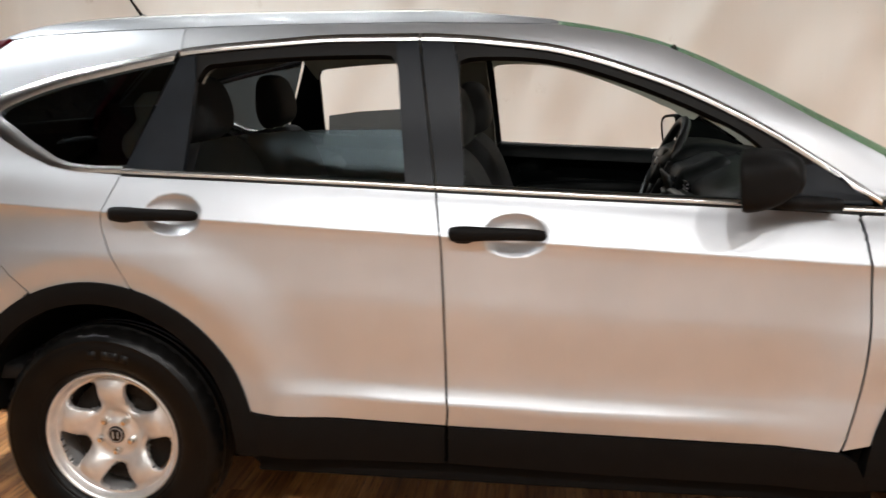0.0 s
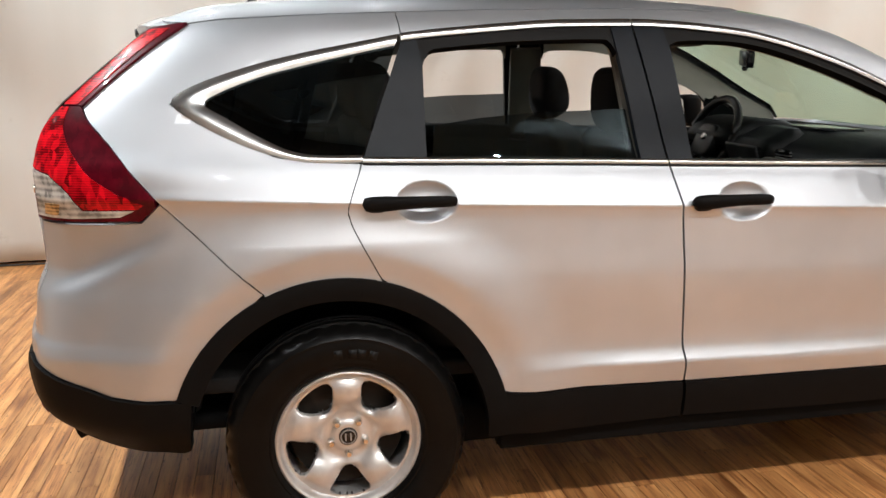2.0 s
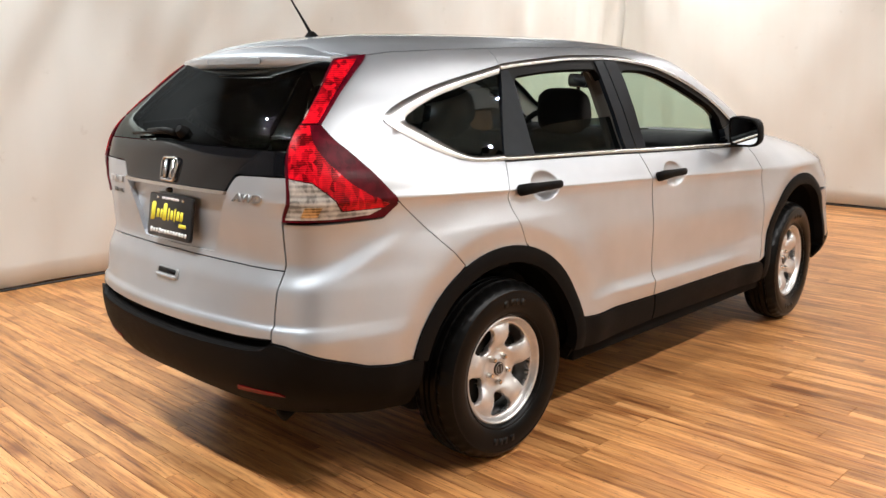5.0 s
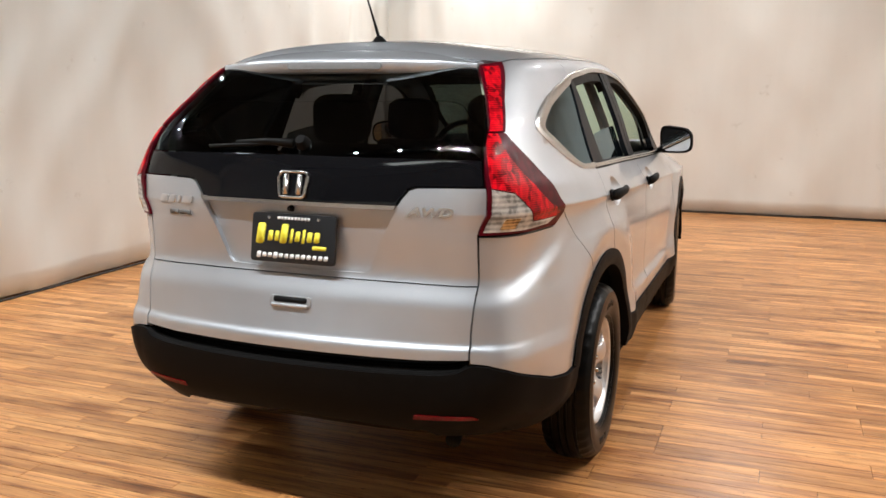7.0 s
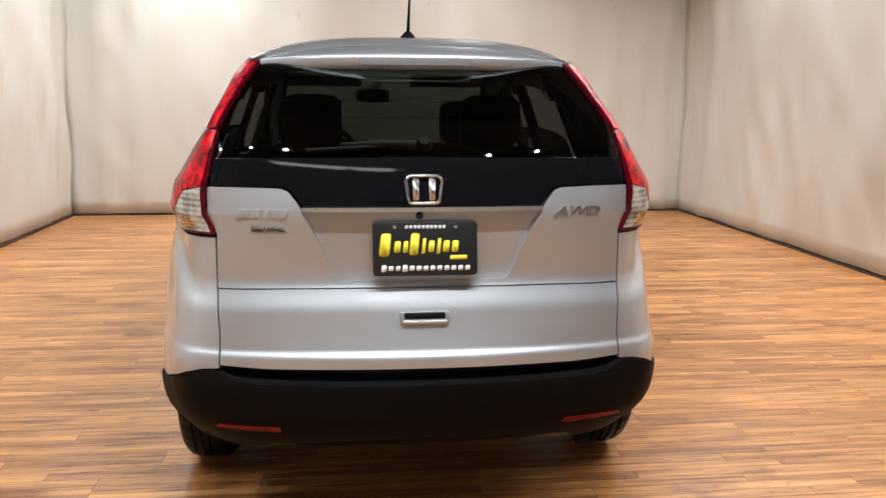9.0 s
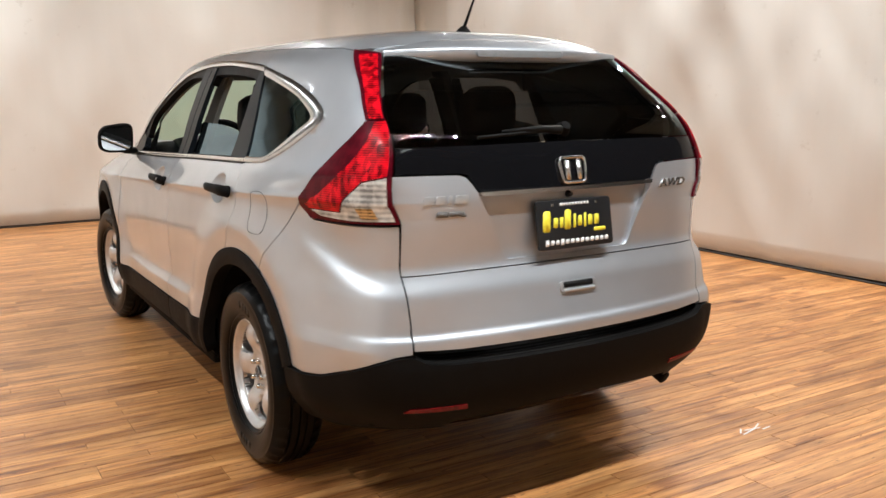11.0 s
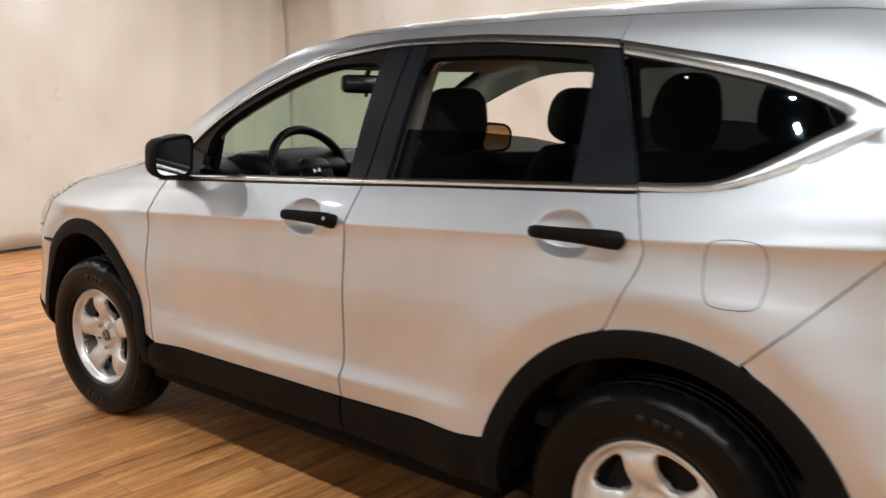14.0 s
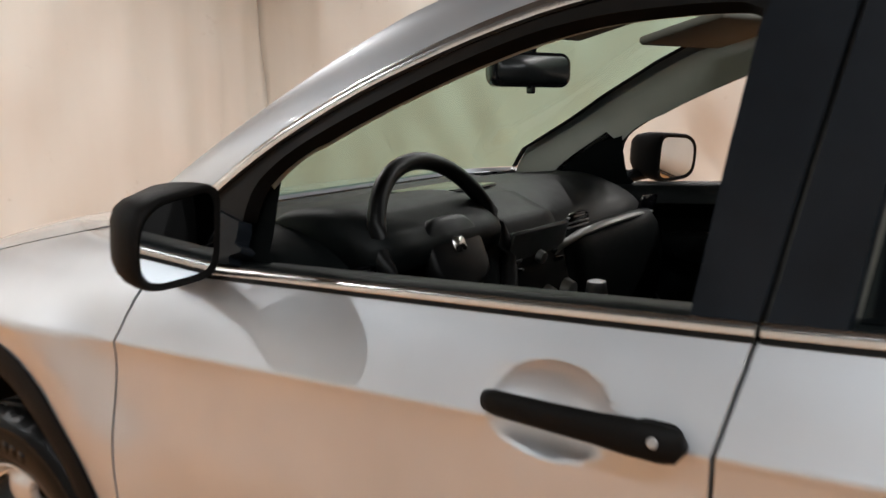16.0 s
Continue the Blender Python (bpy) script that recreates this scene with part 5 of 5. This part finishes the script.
# door handles
for doors, hx, hz in ((rear_doors, .190, 1.030), (front_doors, 1.153, .992)):
    for i, d in enumerate(doors):
        s = 1 if i == 0 else -1
        m = place(hx, hz, s)
        pts = [(-.127, .006), (-.122, .014), (-.105, .022), (-.07, .026), (-.03, .028), (.03, .030), (.08, .026), (.108, .020), (.124, .012), (.129, .004)]
        rad = [.0055, .0135, .0152, .0150, .0130, .0120, .0116, .0112, .0095, .004]
        h = part("door_handle", sweep([m @ Vector((x, y, 0)) for x, y in pts], rad, 14, flat=1.42), CLADDING, d, "black pull handle")
        part("handle_base", prism(rounded(.064, .044, .020, 6), .008, m @ pose(-.092, -.002, 0, -90), .003), CLADDING, d)
        if s > 0 and hx > 1:
            part("key_lock", lathe([(0, .0025), (.005, .002), (.0065, 0)], 14, m @ pose(-.104, .0375, .0, -90)), SILVER_TRIM, d, "chrome key lock")

# door mirrors
def mirror_shell():
    """A swept housing, deep beside the arm and thin at its tip, with a recessed rim round the glass."""
    bm = bmesh.new()
    rows = []
    n = 36
    for f, dx in ((1.0, 0), (1.035, .010), (1.03, .030), (.97, .060), (.85, .088), (.64, .112), (.36, .128), (.10, .134)):
        row = []
        for i in range(n):
            a = math.tau * i / n
            c, q = math.cos(a), math.sin(a)
            y = .091 * f * math.copysign(abs(c) ** .5, c)
            z = .071 * f * math.copysign(abs(q) ** .5, q) * (1 - .10 * c) - (.012 * c if q > 0 else 0)
            row.append(bm.verts.new((dx * (1 - .42 * c * f), y, z)))
        rows.append(row)
    for a, b in zip(rows, rows[1:]):
        for i in range(n):
            bm.faces.new((a[i], a[(i + 1) % n], b[(i + 1) % n], b[i]))
    bm.faces.new(rows[-1])
    rim = [bm.verts.new((.008, v.co.y * .89, v.co.z * .85)) for v in rows[0]]
    for i in range(n):
        bm.faces.new((rows[0][i], rows[0][(i + 1) % n], rim[(i + 1) % n], rim[i]))
    pane = [(v.co.y, v.co.z) for v in rim]
    bmesh.ops.recalc_face_normals(bm, faces=bm.faces)
    return bm, pane


for i, (d, at) in enumerate(zip(front_doors, ((1.795, .905, 1.158), (1.765, .892, 1.150)))):
    s = 1 if i == 0 else -1
    flip = Matrix.Diagonal((1, s, 1, 1))
    body, pane = mirror_shell()
    m = flip @ Matrix.Translation(at) @ pose(0, 0, 0, 0, -6, 14)
    bmesh.ops.transform(body, matrix=m, verts=body.verts)
    bmesh.ops.recalc_face_normals(body, faces=body.faces)
    mir = part("door_mirror", body, CLADDING, d, "black door mirror")
    g = bmesh.new()
    g.faces.new([g.verts.new(m @ Vector((.006, y * 1.01, z * 1.01))) for y, z in pane])
    bmesh.ops.recalc_face_normals(g, faces=g.faces)
    for fc in g.faces:
        if fc.normal.x > 0:
            fc.normal_flip()
    ext = bmesh.ops.extrude_face_region(g, geom=g.faces[:])
    for v in ext["geom"]:
        if isinstance(v, bmesh.types.BMVert):
            v.co.x -= .0015
    bmesh.ops.recalc_face_normals(g, faces=g.faces)
    part("mirror_glass", g, MIRROR, mir, "mirror glass", smooth=False)
    part("mirror_arm", sweep([flip @ Vector(p) for p in ((1.855, .875, 1.105), (1.90, .835, 1.092), (1.96, .80, 1.086), (2.03, .785, 1.080))], [.034, .034, .034, .030], 12, flat=.6), CLADDING, mir)

# antenna
ant = part("antenna", sweep([(-.205, 0, 1.605), (-.285, 0, 1.72), (-.35, 0, 1.81)], [.007, .004, .003], 8), CLADDING, car, "black roof antenna")
part("antenna_base", lathe([(.040, 0), (.037, .016), (.022, .032), (.011, .044), (0, .047)], 20, pose(-.212, 0, 1.586, 0, -6, 0)), CLADDING, ant)


def belt_cap(x0, x1, s):
    """The dark ledge inside the window line."""
    bm = bmesh.new()
    rows = []
    for x, z in between(belt_z, x0, x1, .010):
        y = float(half_width(x, z))
        rows.append([bm.verts.new((x, s * (y - d), z + h)) for d, h in ((.012, -.02), (.014, .002), (.030, .006), (.085, .0), (.095, -.05))])
    for a, b in zip(rows, rows[1:]):
        for k in range(4):
            bm.faces.new((a[k], a[k + 1], b[k + 1], b[k]))
    bmesh.ops.recalc_face_normals(bm, faces=bm.faces)
    return bm


for i, s in enumerate((1, -1)):
    part("window_ledge", belt_cap(.26, .90, s), DASH, rear_doors[i], "dark inner window ledge")
    part("window_ledge", belt_cap(1.05, 1.95, s), DASH, front_doors[i], "dark inner window ledge")

# ---- the cabin ----
liner = patch(ROOF, both=True, gap=0, depth=0)
bmesh.ops.transform(liner, matrix=Matrix.Translation((0, 0, -.03)) @ Matrix.Diagonal((1, .98, 1, 1)), verts=liner.verts)
part("headliner", liner, TRIM_GREY, car, "grey felt headliner")
both_sides("rail_trim", side(RAIL), TRIM_GREY, LR, "grey inner pillar trim", gap=0, out=-.045, depth=.0)
for k, (line, x0, x1) in enumerate(((REAR_OPEN[1:8], .203, .846), (FRONT_OPEN[1:11], 1.01, 1.90))):
    outer, inner = resample(between(crown_z, x0, x1, .01, 30), 40), resample(curve(line, 4), 40)
    ring("rail_trim", TRIM_GREY, side(outer, False), side([(x, z + .006) for x, z in inner], False), LR, "grey inner pillar trim", out=-.050, depth=0, across=4)
both_sides("pillar_trim", side([(.895, 1.10), (.865, 1.50), (1.00, 1.50), (1.045, 1.09)]), TRIM_DARK, LR, "grey inner door pillar", gap=0, out=-.07, depth=.02)
both_sides("sail_trim", side([(1.845, 1.09), (1.845, 1.245), (1.92, 1.225), (2.02, 1.17), (2.13, 1.09), (2.13, 1.07)]), DASH, front_doors, "black inner mirror corner", gap=0, out=-.055, depth=0)
both_sides("door_lining", side(FRONT_DOOR), DASH, front_doors, "black inner door lining", gap=-.004, out=-.075, depth=-.055)
both_sides("door_lining", side(REAR_DOOR), DASH, rear_doors, "black inner door lining", gap=-.004, out=-.075, depth=-.055)
both_sides("quarter_lining", side(QUARTER[:1] + GAP_C[1:] + arc(REAR_ARCH, .480, 74, 115, 10)[1:] + SEAM + LAMP_SIDE[1:5] + [(-.45, 1.30)] + BELT[1:5]), DASH, quarter, "dark load bay lining", gap=0, out=-.05, depth=0)
both_sides("pillar_lining", side([(-.667, 1.298), (-.385, 1.524), (.2, 1.55), (.2, 1.50)] + [p for p in CROWN[::-1] if p[0] < .19] + [(-.45, 1.30)]), TRIM_DARK, quarter, "grey rear pillar lining", gap=0, out=-.04, depth=0)
part("cabin_floor", box((3.0, 1.45, .05), pose(.75, 0, .50), .01), FABRIC, car, "dark carpet floor")
part("gate_lining", patch(TG_UP[:5] + [on_tail(0, 1.142)], both=True, gap=0, out=-.06, depth=0), DASH, tailgate, "dark tailgate lining")
part("bulkhead", box((.05, 1.40, .55), pose(2.38, 0, .80), .01), UNDER, car, "dark bulkhead")


def soft_block(profile, width, bulge=.02, n=9, round_at=.05):
    """An upholstered block: the side outline (x, z) carried across the width, rounded at its sides."""
    bm = bmesh.new()
    rows = []
    cx, cz = sum(p[0] for p in profile) / len(profile), sum(p[1] for p in profile) / len(profile)
    for i in range(n + 1):
        t = i / n * 2 - 1
        k = 1 - max(0, (abs(t) - (1 - 2 * round_at / width)) / (2 * round_at / width)) ** 2.2 * .22
        b = 1 + bulge * (1 - t * t)
        rows.append([bm.verts.new((cx + (x - cx) * k * b, t * width / 2, cz + (z - cz) * k * b)) for x, z in profile])
    m = len(profile)
    for a, b in zip(rows, rows[1:]):
        for j in range(m):
            bm.faces.new((a[j], a[(j + 1) % m], b[(j + 1) % m], b[j]))
    bm.faces.new(rows[0][::-1])
    bm.faces.new(rows[-1])
    bmesh.ops.recalc_face_normals(bm, faces=bm.faces)
    return bm


def loop(points):
    return curve(points + points[:1], 4)[:-1]


CUSHION = loop([(0, .0), (.02, .12), (.12, .17), (.40, .19), (.52, .16), (.54, .06), (.45, -.02), (.1, -.04)])
BACK = loop([(0, 0), (.07, -.03), (.15, .06), (.115, .30), (.045, .55), (-.03, .66), (-.09, .655), (-.10, .58), (-.05, .30), (-.03, .08)])
HEAD = loop([(0, .0), (.045, .03), (.05, .10), (.02, .18), (-.03, .20), (-.06, .17), (-.065, .06), (-.04, .0)])


def seat(x, y, z, width, parent, label, head=.26, back_scale=1.0, heads=(0.0,)):
    c = soft_block(CUSHION, width)
    bmesh.ops.translate(c, verts=c.verts, vec=(x, y, z))
    base = part("car_seat", c, FABRIC, parent, label)
    b = soft_block([(p[0], p[1] * back_scale) for p in BACK], width * .96)
    bmesh.ops.translate(b, verts=b.verts, vec=(x - .03, y, z + .10))
    part("seat_back", b, FABRIC, base)
    for hy in heads:
        top = z + .10 + .665 * back_scale
        h = soft_block(HEAD, head, .05, 9, .06)
        bmesh.ops.translate(h, verts=h.verts, vec=(x - .075, y + hy, top + .015))
        part("headrest", h, FABRIC, base, "charcoal headrest")
        for k in (-.06, .06):
            part("headrest_post", sweep([(x - .085, y + hy + k, top - .06), (x - .075, y + hy + k, top + .05)], .006, 8), NUT, base)
    return base


for y in (.37, -.37):
    seat(1.06, y, .50, .50, car, "charcoal fabric front seat", head=.25, back_scale=.85)
for y in (.36, -.36):
    seat(.24, y, .56, .62, car, "charcoal fabric rear bench seat", head=.24, back_scale=.80)

# inner door fittings
for i, s in enumerate((1, -1)):
    part("armrest", soft_block(loop([(1.12, .87), (1.13, .925), (1.25, .945), (1.58, .955), (1.72, .940), (1.74, .90), (1.60, .86)]), .075, .0, 6, .025), DASH, front_doors[i], "dark door armrest").location = (0, s * .715, 0)
    part("inner_handle", box((.105, .016, .024), pose(1.70, s * .742, 1.028, 0, -3, 0), .007, 3), SILVER_TRIM, front_doors[i], "satin silver inner door handle")
    part("handle_cup", prism(rounded(.15, .055, .022, 6), .004, pose(1.69, s * .748, 1.028, 90 * s), .002), SCREEN, front_doors[i], "dark cup behind the inner handle")
    part("door_speaker", lathe([(0, .006), (.07, .006), (.078, .002), (.08, 0)], 28, pose(1.82, s * .738, .70, 90 * s)), SCREEN, front_doors[i], "round dark door speaker")

# dashboard: a profile carried across the cabin
DASH_P = loop([(1.76, .66), (1.74, .92), (1.755, 1.03), (1.82, 1.085), (1.95, 1.125), (2.12, 1.118), (2.30, 1.10), (2.40, 1.07), (2.40, .72), (2.1, .6)])
dash = part("dashboard", soft_block(DASH_P, 1.42, .0, 14, .06), DASH, car, "dark grey dashboard")
part("instrument_hood", soft_block(loop([(1.70, 1.05), (1.70, 1.10), (1.80, 1.155), (1.95, 1.150), (2.02, 1.115), (1.9, 1.05)]), .42, .02, 8), DASH, dash).location = (0, .36, 0)
part("dial_panel", box((.01, .34, .085), pose(1.742, .36, 1.075, 0, -20, 0), .004), SCREEN, dash, "dark dial panel")
stack = part("console", soft_block(loop([(1.66, .70), (1.68, .90), (1.715, 1.06), (1.76, 1.10), (1.90, 1.11), (1.90, .72)]), .30, .01, 8), DASH, dash, "centre stack with buttons")
stack.location = (0, .05, 0)
part("radio_panel", box((.010, .235, .105), pose(1.700, 0, 1.020, 0, -16, 0), .006), PANEL_GREY, stack, "grey radio panel")
for k in range(5):
    for yy in (-.085, .085):
        part("radio_button", box((.006, .040, .012), pose(1.6925 + .0052 * k, yy, .984 + .0185 * k, 0, -16, 0), .002), SCREEN, stack)
part("radio_display", box((.006, .110, .034), pose(1.7045, 0, 1.046, 0, -16, 0), .003), SCREEN, stack, "dark radio display")
part("radio_knob", lathe([(0, .016), (.013, .015), (.015, 0)], 18, pose(1.694, 0, 1.004, 0, -106, 0)), SILVER_TRIM, stack, "silver volume knob")
for yy in (-.085, 0, .085):
    part("climate_knob", lathe([(0, .024), (.020, .022), (.024, .006), (.026, 0)], 18, pose(1.676, yy, .915, 0, -98, 0)), SILVER_TRIM, stack, "round climate knob")
for yy in (-.19, .19, -.60, .60):
    part("air_vent", box((.012, .09, .07), pose(1.735, yy, 1.035, 0, -16, 0), .012), GLOSS_BLACK, dash, "dark air vent")
part("dash_trim", sweep([(1.715, .00, .975), (1.698, -.05, 1.008), (1.692, -.14, 1.028), (1.692, -.26, 1.034), (1.700, -.42, 1.032), (1.730, -.62, 1.020)], [.006, .012, .015, .015, .013, .007], 12, flat=.55), SILVER_TRIM, dash, "satin silver dash trim strip")
part("glovebox", soft_block(loop([(1.74, .72), (1.690, .80), (1.680, .92), (1.695, 1.010), (1.74, 1.03), (1.80, .95), (1.80, .75)]), .52, .03, 10), DASH, dash, "rounded dark glovebox lid").location = (0, -.36, 0)
part("dash_pad", box((.16, .26, .010), pose(2.02, -.02, 1.130, 0, 2, 0), .004), SCREEN, dash, "dark display hood on the dash top")
for k in range(5):
    part("vent_slat", box((.006, .10, .004), pose(1.728, -.19, 1.012 + .012 * k, 0, -16, 0)), SILVER_TRIM, dash)
part("shifter", join(sweep([(1.60, .06, .86), (1.55, .06, .93)], .008, 8), lathe([(0, .03), (.02, .024), (.024, 0), (.014, -.03)], 16, pose(1.545, .06, .94))), SILVER_TRIM, dash, "gear lever")

# steering wheel
sm = Matrix.Translation((1.715, .355, 1.065)) @ pose(0, 0, 0, 0, -66, 0)
sw = part("steering_wheel", sweep([sm @ Vector((.186 * math.cos(a), .186 * math.sin(a), 0)) for a in (math.tau * i / 48 for i in range(48))], .0178, 12, True), LEATHER, car, "black steering wheel")
part("wheel_pad", prism([(x - .012, y) for x, y in rounded(.150, .170, .055, 6)], .035, sm @ pose(0, 0, -.005), .012), LEATHER, sw, "black airbag pad")
for p, q in (((.0, .06), (.02, .176)), ((.0, -.06), (.02, -.176)), ((-.05, .03), (-.165, .075)), ((-.05, -.03), (-.165, -.075))):
    part("wheel_spoke", sweep([sm @ Vector((*p, .008)), sm @ Vector((*q, 0))], [.022, .014], 8, flat=.5), LEATHER, sw)
part("pad_emblem", prism(rounded(.03, .036, .008), .003, sm @ pose(.0, 0, .030)), CHROME, sw)
for s in (1, -1):
    part("wheel_buttons", prism(rounded(.045, .03, .01), .006, sm @ pose(.01, s * .095, .008), .002), SILVER_TRIM, sw)
part("column", sweep([sm @ Vector((0, 0, -.01)), sm @ Vector((0, 0, -.2))], [.05, .06], 12), DASH, sw)

# cabin mirror and visors
cm = Matrix.Translation((1.698, .070, 1.410)) @ pose(0, 0, 0, 90, 0, -90) @ pose(0, 0, 0, 0, -22, -2)
cmir = part("cabin_mirror", prism(rounded(.205, .074, .024, 6), .03, cm @ pose(0, 0, -.02), .008), GLOSS_BLACK, car, "black rear-view mirror")
part("mirror_glass", prism(rounded(.186, .058, .020, 6), .001, cm @ pose(0, 0, .0105)), simple("dark mirror", (.012, .013, .013), .3, spec=.2), cmir)
part("mirror_stalk", sweep([(1.712, .062, 1.43), (1.708, .035, 1.475), (1.690, .015, 1.505)], .011, 8), GLOSS_BLACK, cmir)
part("mirror_lever", box((.012, .018, .022), cm @ pose(0, -.042, 0), .004), GLOSS_BLACK, cmir)
for s in (1, -1):
    part("sun_visor", box((.20, .40, .02), pose(1.44, s * .33, 1.490, 0, 14, s * 4), .009, 3), TRIM_DARK, car, "folded grey sun visor")

build_floor()
